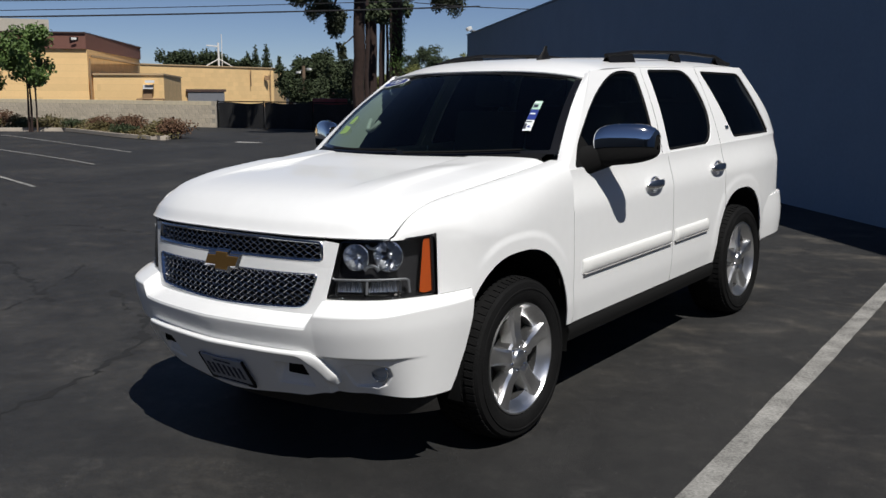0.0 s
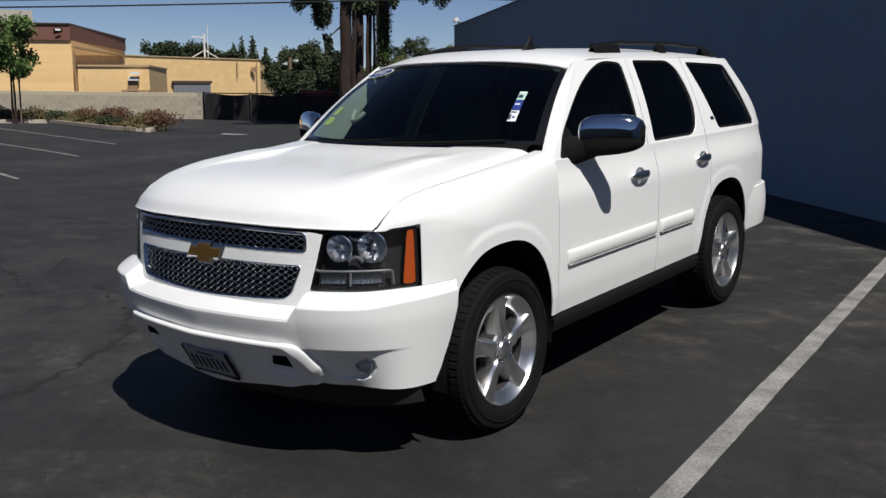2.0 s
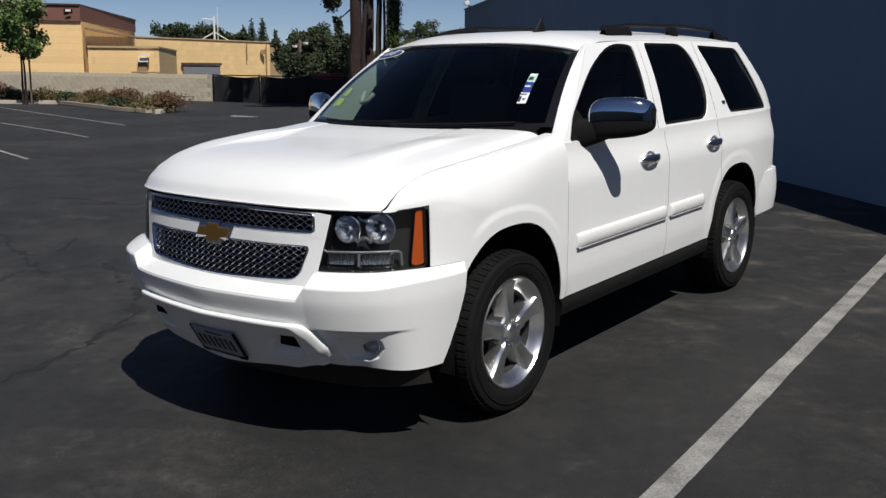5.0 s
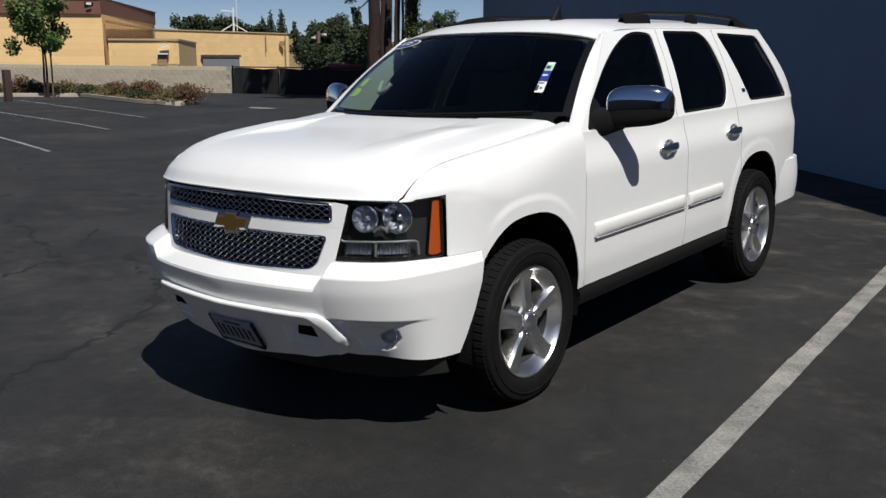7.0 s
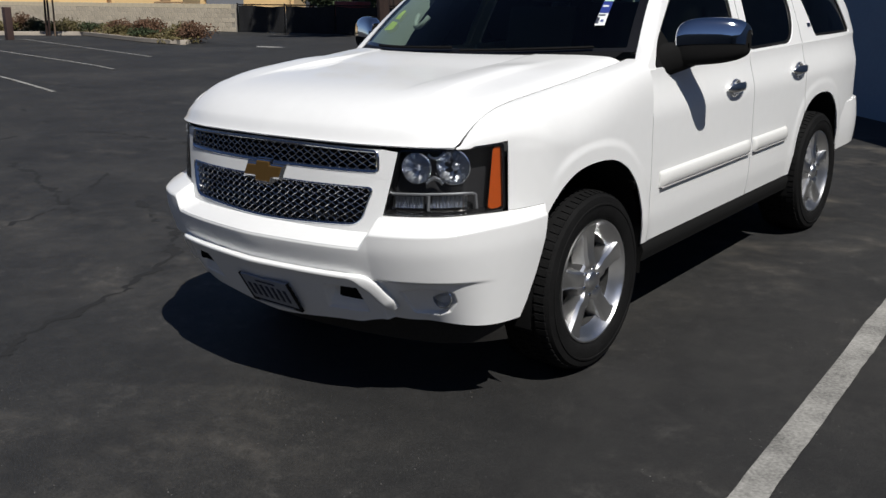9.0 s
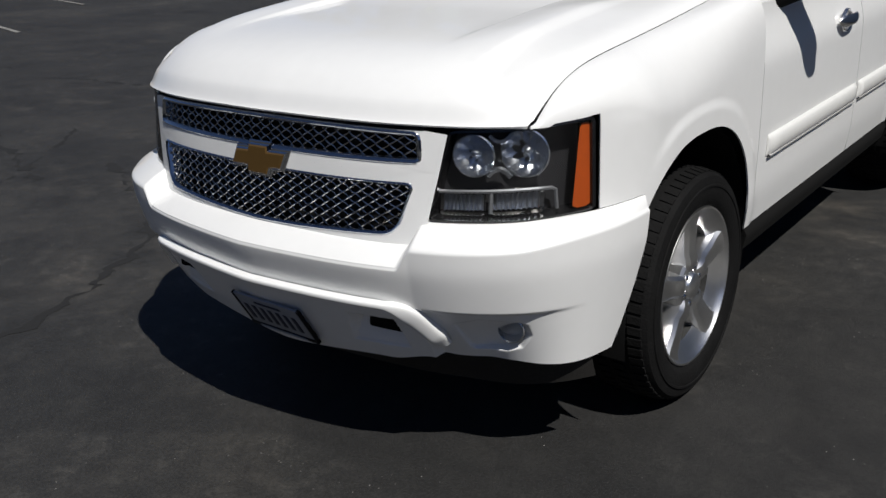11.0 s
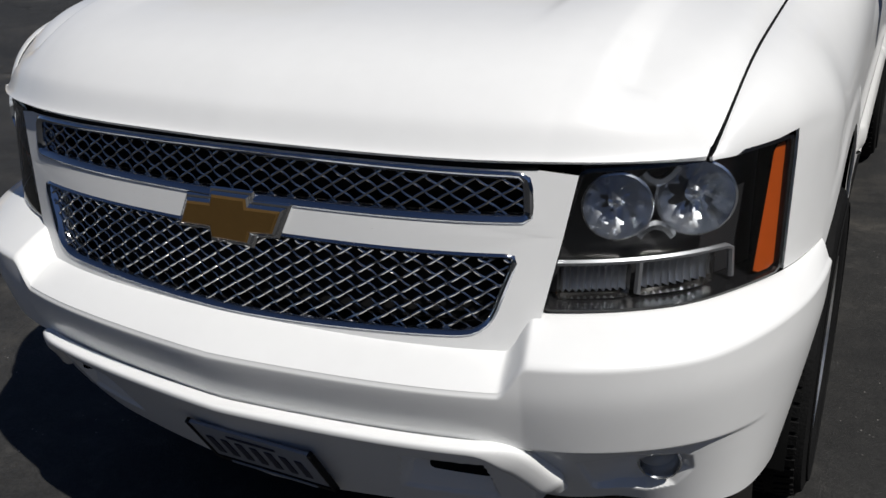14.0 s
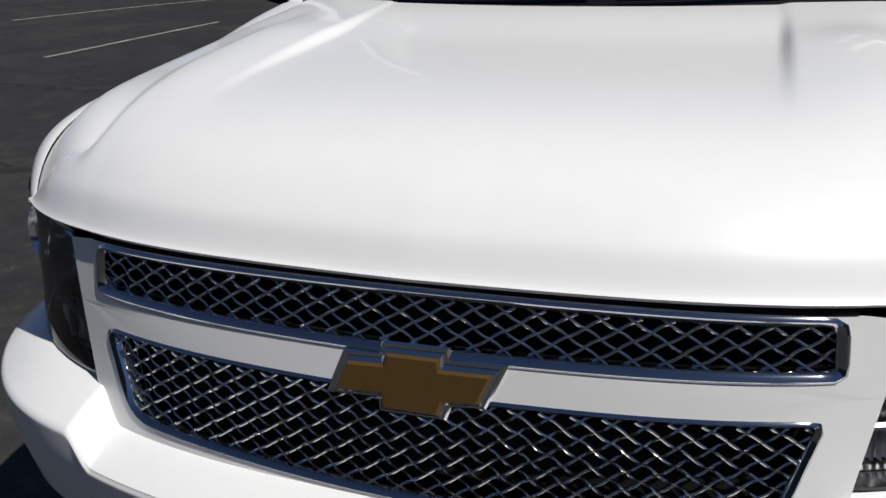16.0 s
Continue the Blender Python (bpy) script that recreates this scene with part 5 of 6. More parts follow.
# wiper arms
def wiper(x0, x1):
    bm = bmesh.new()
    tube(bm, [ws_pt(u, v, -0.018) for u, v in zip(steps(x0, x1, 8), steps(0.0, 0.022, 8))], 0.007, 5)
    part("wiper", bm, DARK, car, "black wiper blade")


wiper(-0.62, 0.05)
wiper(0.12, 0.82)


# stickers on the windshield
def label_pt(u, v, d):
    """A point of the strip of labels, which leans with the glass."""
    return ws_pt(0.803 + 0.82 * (u - 0.8225), v - 0.045, d)


def ws_patch(name, us, vs, material, label, lift=0.006):
    return part(name, sheet(lambda u, v: label_pt(u, v, -lift), us, vs), material, windshield, label)


strip_u = (0.793, 0.852)
ws_patch("price_label", steps(*strip_u, 3), steps(0.50, 0.60, 3), STICK_G, "pale green label on the windshield")
ws_patch("blue_label", steps(*strip_u, 3), steps(0.385, 0.497, 3), STICK_B, "blue label on the windshield")
lab = ws_patch("white_label", steps(*strip_u, 3), steps(0.27, 0.382, 3), STICK_W, "white label with dark bars on the windshield")
for u0, u1, v0, v1, m in ((0.796, 0.838, 0.355, 0.368, INK), (0.794, 0.812, 0.285, 0.34, INK), (0.82, 0.838, 0.30, 0.32, STICK_B), (0.796, 0.838, 0.57, 0.585, STICK_W), (0.80, 0.834, 0.52, 0.555, INK), (0.80, 0.838, 0.44, 0.455, STICK_W)):
    part("label_bar", sheet(lambda u, v: label_pt(u, v, -0.0085), steps(u0, u1, 2), steps(v0, v1, 2)), m, lab)


def ws_disc(name, uc, vc, ru, rv, material, label, lift, parent):
    pts = [Vector((uc + ru * math.cos(a), vc + rv * math.sin(a))) for a in steps(0, 2 * math.pi * 47 / 48, 47)]
    return part(name, patch(pts, lambda a, b: ws_pt(a, b, -lift), 4), material, parent, label)


oval = ws_disc("year_label", -0.785, 0.852, 0.215, 0.062, STICK_W, "white-edged blue oval year label on the windshield", 0.006, windshield)
ws_disc("oval_face", -0.785, 0.852, 0.190, 0.051, STICK_B, "", 0.0085, oval)


def ws_text(body, uc, vc, size, su, sv, material, parent):
    """Letters laid onto the windshield."""
    cu = bpy.data.curves.new("letters", "FONT")
    cu.body, cu.size, cu.align_x, cu.align_y, cu.shear = body, size, "CENTER", "CENTER", 0.25
    tmp = bpy.data.objects.new("letters", cu)
    me = bpy.data.meshes.new_from_object(tmp)
    for v in me.vertices:
        v.co = ws_pt(uc + v.co.x * su, vc + v.co.y * sv, -0.011)
    bpy.data.objects.remove(tmp)
    me.materials.append(material)
    ob = new("year_figures", me)
    ob.parent = parent
    return ob


ws_text("'08", -0.785, 0.852, 1.0, 0.19, 0.095, STICK_W, oval)
for k, pts in enumerate(([(-0.80, 0.15), (-0.66, 0.17), (-0.68, 0.24), (-0.79, 0.25)], [(-0.78, 0.27), (-0.70, 0.27), (-0.71, 0.36), (-0.77, 0.37)])):
    lime = resample(rounded([(*p, 0.02) for p in pts], 0.02, 3), 48)
    part("lime_mark", patch(lime, lambda a, b: ws_pt(a, b, -0.006)), LIME, windshield, "pale lime price mark on the windshield")
grab = bmesh.new()
tube(grab, [ws_pt(-0.71 - 0.09 * math.cos(a), 0.52 - 0.13 * math.sin(a), 0.09 + 0.03 * math.sin(a)) for a in steps(0.2, 2.8, 14)], 0.015, 8)
part("grab_handle", grab, GREYIN, car, "grey grab handle inside the pillar")
bm = box(bmesh.new(), (0.0, 0.0, 0.0), (0.006, 0.06, 0.025), 0.002)
badge2 = part("trim_badge", bm, CHROME, car, "small bright trim badge")
badge2.matrix_basis = pose(green(3.78, 1.375) + 0.003, 3.76, 1.365, 0, -22, 0)


# the body leans a little on its springs
LEAN_BODY = Matrix.Translation((0.85, 0, 1.0)) @ Matrix.Rotation(radians(0.80), 4, "Y") @ Matrix.Translation((-0.85, 0, -1.0))
for ob in car.children:
    if ob.name.split(".")[0] != "wheel":
        ob.matrix_basis = LEAN_BODY @ ob.matrix_basis
# ---- surroundings ----
STAND = Vector((3.35, -2.65))


def spot(bearing, d, z=None):
    """A plan point d metres from the first stand, at a bearing in degrees to the left of +y."""
    p = STAND + Vector((-math.sin(radians(bearing)), math.cos(radians(bearing)))) * d
    return (p.x, p.y) if z is None else (p.x, p.y, z)


for a, b, w in (((2.195, -3.5), (1.545, 8.3), 0.114), ((-31.0, 14.4), (-19.3, 12.06), 0.08), ((-27.0, 10.85), (-16.5, 9.24), 0.08), ((-23.5, 7.6), (-13.2, 6.02), 0.09), ((-33.0, 12.6), (-30.6, 14.35), 0.11), ((-12.5, 12.6), (-11.0, 18.0), 0.11), ((-8.4, 8.7), (-8.2, 12.6), 0.11)):
    painted_line(a, b, w, "stripes of the lot")


def tar_seam(pts, width):
    """A dark wandering crack filled with tar."""
    bm = bmesh.new()
    rows = []
    for (x0, y0), (x1, y1) in zip(pts, pts[1:]):
        n = max(2, int(math.hypot(x1 - x0, y1 - y0) / 0.03))
        for i in range(n):
            x, y = lerp(x0, x1, i / n), lerp(y0, y1, i / n)
            j = Vector((noise.noise((x * 1.7, y * 1.7, 3)), noise.noise((x * 1.7, y * 1.7, 9)))) * 0.12
            j += Vector((noise.noise((x * 11, y * 11, 3)), noise.noise((x * 11, y * 11, 9)))) * 0.05
            side_ = Vector((y0 - y1, x1 - x0)).normalized()
            w0, w1 = (1.7 * width * max(0.0, 0.35 + 2.2 * noise.noise((x * 6, y * 6, k)) + 0.9 * noise.noise((x * 23, y * 23, k))) for k in (5, 8))
            rows.append(([bm.verts.new((q.x, q.y, lot_z(q.x, q.y) + 0.002)) for q in (Vector((x, y)) + j - side_ * w0, Vector((x, y)) + j + side_ * w1)], w0 + w1))
    for (p, a), (q, b) in zip(rows, rows[1:]):
        if a > 0.002 or b > 0.002:
            bm.faces.new([p[0], q[0], q[1], p[1]])
    bmesh.ops.delete(bm, geom=[v for v in bm.verts if not v.link_faces], context="VERTS")
    return tagged(part("tar_seam", bm, TAR), "dark tar-filled crack in the asphalt", "crack", "cracks of the lot", "structure")


for pts, w in (([(-1.2, -1.2), (-1.49, -0.52), (-1.73, -0.11), (-1.94, 0.41), (-2.33, 1.04), (-2.92, 1.48), (-4.1, 1.9)], 0.024), ([(-3.9, 0.3), (-4.22, 1.04), (-4.65, 1.58), (-5.6, 2.6)], 0.02), ([(-8.2, 2.4), (-8.87, 3.13), (-9.13, 3.57), (-8.3, 4.21)], 0.03), ([(-4.1, 1.3), (-6.0, 2.0), (-9.5, 2.6)], 0.03), ([(-3.0, 3.4), (-5.6, 4.3), (-9.4, 4.0), (-12, 4.6)], 0.03), ([(-6.0, 6.6), (-9.0, 7.2), (-13.0, 8.6)], 0.035), ([(0.4, -1.3), (-1.2, -1.4), (-3.0, -1.8)], 0.012), ([(2.6, 5.3), (4.2, 6.6)], 0.015)):
    tar_seam(pts, w)

# the navy building
WALL_D = Vector((0.7096, -0.7046, 0)).normalized()
WALL_N = Vector((0.7046, 0.7096, 0)).normalized()
wm = Matrix(((WALL_D.x, WALL_N.x, 0, 0.15), (WALL_D.y, WALL_N.y, 0, 9.24), (0, 0, 1, 0), (0, 0, 0, 1)))
navy_building = empty("navy_building", wm, label="navy blue painted commercial building with a plain side wall", category="building")
part("wall", box(bmesh.new(), (-31.0, 0, -0.6), (30, 0.3, 4.16)), NAVY, navy_building, smooth=0)
part("end_wall", box(bmesh.new(), (-31.0, 0.304, -0.6), (-30.7, 18, 4.16)), NAVY, navy_building, smooth=0)
part("back_wall", box(bmesh.new(), (-30.69, 17.7, -0.6), (30, 18, 4.16)), NAVY, navy_building, smooth=0)
part("roof", box(bmesh.new(), (-30.69, 0.304, 3.6), (30, 17.69, 3.8)), ROOFING, navy_building, smooth=0)
part("coping", box(bmesh.new(), (-31.04, -0.04, 4.162), (30, 0.34, 4.21), 0.01), NAVY, navy_building, "dark metal coping")
lamp = part("wall_light", box(bmesh.new(), (-29.4, -0.12, 4.212), (-28.9, 0.06, 4.26), 0.01), STEEL, navy_building, "twin white flood light on the parapet")
for x in (-29.35, -29.05):
    part("lamp_head", box(bmesh.new(), (-0.09, -0.14, -0.08), (0.09, 0.05, 0.08), 0.03, pose(x, -0.16, 4.36, 30)), WHITEM, lamp)


def prism(name, corners, z0, z1, material, parent=None, label=""):
    """A block over a plan outline."""
    bm = bmesh.new()
    lo = [bm.verts.new((*c[:2], z0)) for c in corners]
    hi = [bm.verts.new((*c[:2], z1)) for c in corners]
    n = len(corners)
    for i in range(n):
        bm.faces.new([lo[i], lo[(i + 1) % n], hi[(i + 1) % n], hi[i]])
    bm.faces.new(hi)
    bm.faces.new(lo[::-1])
    bmesh.ops.recalc_face_normals(bm, faces=bm.faces)
    return part(name, bm, material, parent, label, smooth=0)


# the tan building
tan = empty("tan_building", label="tan block building with a brown parapet and low wings", category="building")
hall = [spot(59.1, 62), spot(56.25, 82), spot(60, 100), spot(74, 92), spot(71, 66)]
prism("wall", hall, -0.2, 4.15, TAN, tan, "tan painted block wall")
grown = [spot(59.13, 61.85), spot(56.18, 82.1), spot(60, 100.2), spot(74.1, 92.2), spot(71.1, 65.85)]
prism("parapet", grown, 4.154, 5.08, BROWN, tan, "brown parapet")
prism("parapet_cap", [spot(59.15, 61.75), spot(56.12, 82.2), spot(60, 100.4), spot(74.2, 92.4), spot(71.2, 65.75)], 5.084, 5.17, BROWN_D, tan, "dark metal cap")
prism("annex", [spot(58.85, 61.2), spot(54.95, 60), spot(53.97, 76), spot(55.5, 80)], -0.2, 2.56, TAN, tan, "low tan wing")
prism("annex_cap", [spot(58.87, 61.1), spot(54.93, 59.9), spot(53.92, 76.1), spot(55.5, 80.2)], 2.564, 2.68, TAN_D, tan, "tan cap of the wing")
prism("side_ledge", [spot(58.95, 62.3), spot(56.35, 81), spot(56.2, 80.4), spot(58.8, 61.9)], 3.66, 3.78, TAN_D, tan)
prism("rear_wing", [spot(57.5, 81.5), spot(48.55, 95), spot(47.85, 110), spot(56.9, 112)], -0.2, 3.76, TAN, tan, "long tan wing")
prism("rear_cap", [spot(57.5, 81.4), spot(48.52, 94.9), spot(47.82, 110.1), spot(56.9, 112.2)], 3.764, 3.86, TAN_D, tan)


def facing(b, d, w, z0, z1, depth, material, parent, name, label=""):
    """A block that faces the first stand."""
    c = Vector(spot(b, d))
    o = (STAND - c).normalized()
    s = Vector((-o.y, o.x)) * w / 2
    return prism(name, [c - s, c + s, c + s - o * depth, c - s - o * depth], z0, z1, material, parent, label)


facing(52.55, 86.2, 3.2, -0.1, 1.50, 0.4, DOORG, tan, "roller_door", "grey roller door")
facing(52.55, 86.1, 3.5, 1.504, 1.72, 0.6, BROWN_D, tan, "door_hood", "dark lintel over the roller door")
for b, d, z0, z1 in ((58.98, 61.1, -0.1, 3.55), (49.9, 92.2, 2.0, 3.72), (48.75, 94.2, 0.0, 3.6)):
    bm = bmesh.new()
    tube(bm, [spot(b, d, z0), spot(b, d, z1)], 0.045, 8)
    part("downpipe", bm, BROWN_L, tan, "brown downpipe")
wl = facing(59.75, 61.9, 0.5, 4.66, 4.86, 0.2, BLACK, tan, "wall_pack", "dark wall light with a pale lens")
facing(59.75, 61.68, 0.3, 4.69, 4.82, 0.03, WHITEM, wl, "lens")
ml = facing(48.95, 93.6, 0.45, 2.6, 3.05, 0.3, BROWN_L, tan, "meter_box", "brown meter box")
un = facing(55.9, 60.0, 0.55, 1.15, 1.72, 0.3, BROWN_L, tan, "wall_unit", "brown wall unit with a white hood")
facing(55.85, 59.8, 0.6, 1.73, 1.98, 0.5, WHITEM, un, "hood")
facing(55.75, 59.6, 0.55, 2.1, 2.25, 0.4, WHITEM, tan, "wall_light", "white wall light")
bm = bmesh.new()
for a, b in (((56.5, 0.7), (56.5, 1.15)), ((55.0, 0.7), (55.0, 1.15)), ((56.5, 1.12), (55.0, 1.12))):
    tube(bm, [spot(a[0], 59.5, a[1]), spot(b[0], 59.5, b[1])], 0.05, 6)
part("pipe_rail", bm, BROWN_L, tan, "tan pipe rail")
hv = tagged(facing(62.4, 70, 3.4, 5.1, 6.40, 2.6, BEIGEM, None, "rooftop_unit"), "pale rooftop air handling unit on the parapet roof", "air conditioner")
facing(61.7, 70.3, 0.8, 5.1, 6.3, 1.5, STEEL, hv, "fan_box")
mast = empty("roof_mast", label="white antenna mast on three legs on the flat roof", category="antenna")
for pts, r in (([spot(51.75, 92, 3.8), spot(51.75, 92, 6.1)], 0.09), ([spot(51.55, 92, 3.8), spot(51.55, 92, 6.9)], 0.035), ([spot(52.45, 92, 5.85), spot(51.75, 92, 5.75)], 0.05), ([spot(52.6, 92, 3.8), spot(51.75, 92, 4.6)], 0.05), ([spot(50.9, 92, 3.8), spot(51.75, 92, 4.6)], 0.05)):
    bm = bmesh.new()
    tube(bm, pts, r, 6)
    part("mast_tube", bm, WHITEM, mast)

# boundary: block wall and screened fence
wa, wb = Vector((-52, 19.7)), Vector((-31.0, 24.1))
wd = (wb - wa).normalized()
wq = Vector((-wd.y, wd.x))
bwall = prism("block_wall", [wa + wq * 0.015, wb + wq * 0.015, wb + wq * 0.185, wa + wq * 0.185], -0.1, 1.19, MORTAR)
tagged(bwall, "weathered tan-grey concrete block wall with a paler top course", "wall")
fence = empty("screen_fence", label="chain fence with dark privacy screen, tree shade put into its colour", category="fence")
fa, fb = Vector((-30.9, 24.2)), Vector((-15.5, 27.2))
fd = (fb - fa).normalized()
fq = Vector((-fd.y, fd.x))
for i in range(6):
    a, b = fa.lerp(fb, i / 6), fa.lerp(fb, (i + 1) / 6)
    bm = sheet(lambda u, v: Vector((*(a.lerp(b, u) + fq * 0.03 * math.sin(u * 19 + i) * v * (1 - v) * 4), lerp(0.02, 1.13 + 0.03 * math.sin(u * 7 + i), v))), steps(0.02, 0.98, 16), steps(0, 1, 4), (0, 60, 0))
    part("screen_panel", bm, FENCE, fence, thick=0.01)
    bm = bmesh.new()
    tube(bm, [(*a, -0.1), (*a, 1.25)], 0.035, 8)
    part("fence_post", bm, BLACK, fence, "dark steel post")
bm = bmesh.new()
tube(bm, [(*fa, 1.19), (*fb, 1.19)], 0.025, 6)
part("top_rail", bm, BLACK, fence)

# planter island
ISLAND = [(-23.5, 16.1), (-26.0, 16.25), (-29.0, 16.9), (-32.2, 17.6), (-34.2, 15.8), (-37.5, 13.4), (-44, 11.2), (-49, 14.0), (-47, 17.5), (-40.0, 19.9), (-33.0, 20.2), (-28.0, 18.4), (-24.3, 17.0)]
isl = resample(rounded(ISLAND, 0.35, 4), 160)
ring = lambda off, z: [Vector((*p, z + lot_z(*p))) for p in scaled(isl, off)]
tagged(part("kerb", band([ring(0, -0.05), ring(0.0, 0.12), ring(0.02, 0.15), ring(0.15, 0.15), ring(0.15, 0.02)], (-35, 16, -3), False), KERB), "pale concrete kerb round a planter island", "kerb", kind="structure")
bm = bmesh.new()
bm.faces.new([bm.verts.new(p) for p in ring(0.151, 0.10)])
bmesh.ops.triangulate(bm, faces=bm.faces)
tagged(part("planter_soil", bm, EARTH, smooth=0), "dry brown planter soil with litter", "soil", kind="structure")


# ---- planting ----
def leaves(lumps, count, size, seed, flat=0.0):
    """Many small bent leaves scattered through lumps of (centre, radii); denser towards their skins."""
    rng = random.Random(seed)
    verts, faces = [], []
    vol = [max(0.01, r[0] * r[1] * r[2]) ** 0.7 for _, r in lumps]
    for (c, r), v in zip(lumps, vol):
        for _ in range(max(6, int(count * v / sum(vol)))):
            d = Vector((rng.gauss(0, 1), rng.gauss(0, 1), rng.gauss(0, 1))).normalized()
            k = rng.random() ** 0.45
            p = Vector(c) + Vector((d.x * r[0], d.y * r[1], d.z * r[2])) * k * rng.uniform(0.85, 1.12)
            a = Vector((rng.gauss(0, 1), rng.gauss(0, 1), rng.gauss(0, 0.6) - flat)).normalized()
            b = a.orthogonal().normalized()
            b = (b * math.cos(k * 9) + a.cross(b) * math.sin(k * 9)) * size * rng.uniform(0.3, 0.6)
            a = a * size * rng.uniform(0.6, 1.2)
            i = len(verts)
            m = p + a * 0.5 + b.cross(a).normalized() * size * 0.15
            verts += [p, m + b, p + a, m - b]
            faces.append((i, i + 1, i + 2, i + 3))
    me = bpy.data.meshes.new("leaves")
    me.from_pydata([tuple(v) for v in verts], [], faces)
    me.validate()
    return me


def foliage(name, lumps, count, size, seed, material, parent=None, label="", flat=0.0):
    me = leaves(lumps, count, size, seed, flat)
    me.materials.append(material)
    ob = new(name, me)
    if parent:
        ob.parent = parent
    if label:
        ob["label"] = label
    return ob


def scatter(centre, spread, n, r, seed):
    """n lumps scattered round a centre."""
    rng = random.Random(seed)
    return [((centre[0] + rng.uniform(-1, 1) * spread[0], centre[1] + rng.uniform(-1, 1) * spread[1], centre[2] + rng.uniform(-1, 1) * spread[2]), tuple(r * rng.uniform(0.6, 1.3) for _ in range(3))) for _ in range(n)]


def limb(points, r, taper, parent, name="trunk", material=None):
    bm = bmesh.new()
    pts = []
    for (a, b) in zip(points, points[1:]):
        for i in range(4):
            p = Vector(a).lerp(Vector(b), i / 4)
            pts.append(p + Vector((noise.noise(p * 0.9), noise.noise(p * 0.9 + Vector((7, 0, 0))), 0)) * r * 0.8)
    pts.append(Vector(points[-1]))
    tube(bm, pts, r, 9, taper)
    return part(name, bm, material or BARK, parent)


# young staked tree in the planter
yx, yy = spot(62.3, 41)
young = empty("young_tree", label="young leafy tree with two slim stems and stakes", category="tree")
for dx in (-0.13, 0.12):
    limb([(yx + dx, yy, 0.0), (yx + dx * 0.8, yy, 1.2), (yx + dx * 0.5, yy, 2.4), (yx, yy, 3.6)], 0.05, 0.35, young, "stem")
limb([(yx + 0.33, yy + 0.1, 0.0), (yx + 0.33, yy + 0.1, 2.0)], 0.035, 0.95, young, "stake", WOOD)
for i, (dx, dy, z) in enumerate(((-0.7, -0.5, 2.9), (0.7, 0.6, 3.0), (0.3, -0.6, 3.9))):
    limb([(yx, yy, 2.1), (yx + dx, yy + dy, z)], 0.025, 0.4, young, "limb")
foliage("crown", scatter((yx - 0.05, yy - 0.1, 2.95), (1.0, 0.85, 1.15), 34, 0.36, 8), 5600, 0.14, 5, LEAF, young, "bright green leaves", 0.4)

# shrubs of the planter
shrub_rng = random.Random(11)


def shrub(x, y, r, h, red, seed):
    me = leaves([((x, y, h * 0.45 + 0.1), (r, r, h * 0.5)), ((x + 0.3 * r, y - 0.3 * r, h * 0.6 + 0.1), (r * 0.6, r * 0.6, h * 0.5))], 800, 0.08, seed)
    for m in (SHRUB_R if red else (SHRUB if seed % 3 else LEAF_D),):
        me.materials.append(m)
    tagged(new("shrub", me), "low dry reddish shrub in the planter" if red else "low dry green-brown shrub in the planter", "shrub", "shrubs of the planter")


for i in range(34):
    t = i / 33
    x = lerp(-24.3, -44.5, t) + shrub_rng.uniform(-0.4, 0.4)
    base = lin(-x, (24.3, 16.6), (29, 17.5), (32.2, 18.3), (36, 16.2), (44.5, 13.2))
    y = base + shrub_rng.uniform(0.0, 1.1)
    red = i in (0, 1, 6, 7, 11, 20)
    shrub(x, y, shrub_rng.uniform(0.45, 0.8), shrub_rng.uniform(0.3, 0.62) + (0.15 if red else 0), red, i + 40)
tagged(foliage("planter_litter", [((lerp(-24.5, -43, k / 12), lin(lerp(24.5, 43, k / 12), (24.5, 16.6), (32.2, 18.4), (43, 13.6)), 0.12), (1.1, 0.7, 0.12)) for k in range(13)], 2200, 0.12, 77, SHRUB), "dry grass and litter over the soil", "grass", kind="stuff")
ub = spot(64.3, 38)
tagged(block("utility_post", (ub[0] - 0.12, ub[1] - 0.12, 0.0), (ub[0] + 0.12, ub[1] + 0.12, 1.15), BROWN_D, bevel=0.02), "dark square utility post in the planter", "post")
for b, d, h in ((53.05, 45.5, 0.95), (51.9, 44.5, 0.8), (51.0, 44.8, 0.7)):
    x, y = spot(b, d)
    tagged(foliage("wall_shrub", [((x, y, h * 0.5), (0.28, 0.28, h * 0.55))], 500, 0.12, int(h * 100), LEAF_D), "dark slim shrub against the block wall", "shrub", "shrubs by the wall")

# the great pine and its neighbours behind the fence
px, py_ = spot(43.55, 37)
pine = empty("pine_tree", label="tall dark pine with a thick bare trunk and drooping boughs", category="tree")
limb([(px, py_, -0.1), (px + 0.15, py_, 4.0), (px - 0.1, py_, 9.0), (px, py_, 15.0)], 0.26, 0.7, pine)
BOUGHS = [(spot(45.6, 35.5, 5.0), 0.75, 1.1), (spot(46.4, 35, 5.6), 0.8, 0.9), (spot(45.0, 36, 4.5), 0.5, 0.9), (spot(44.9, 35.5, 6.2), 0.9, 0.8), (spot(47.3, 35, 6.3), 0.8, 0.45), (spot(38.4, 35, 5.15), 1.15, 0.6), (spot(39.5, 35.5, 5.5), 1.0, 0.6), (spot(37.1, 35, 5.6), 1.0, 0.5), (spot(42.0, 36, 6.6), 1.2, 0.8), (spot(40.5, 35.5, 6.4), 0.9, 0.6), (spot(44.6, 34.5, 7.4), 1.6, 1.0), (spot(39.0, 34.5, 7.6), 1.6, 0.9)]
lumps = []
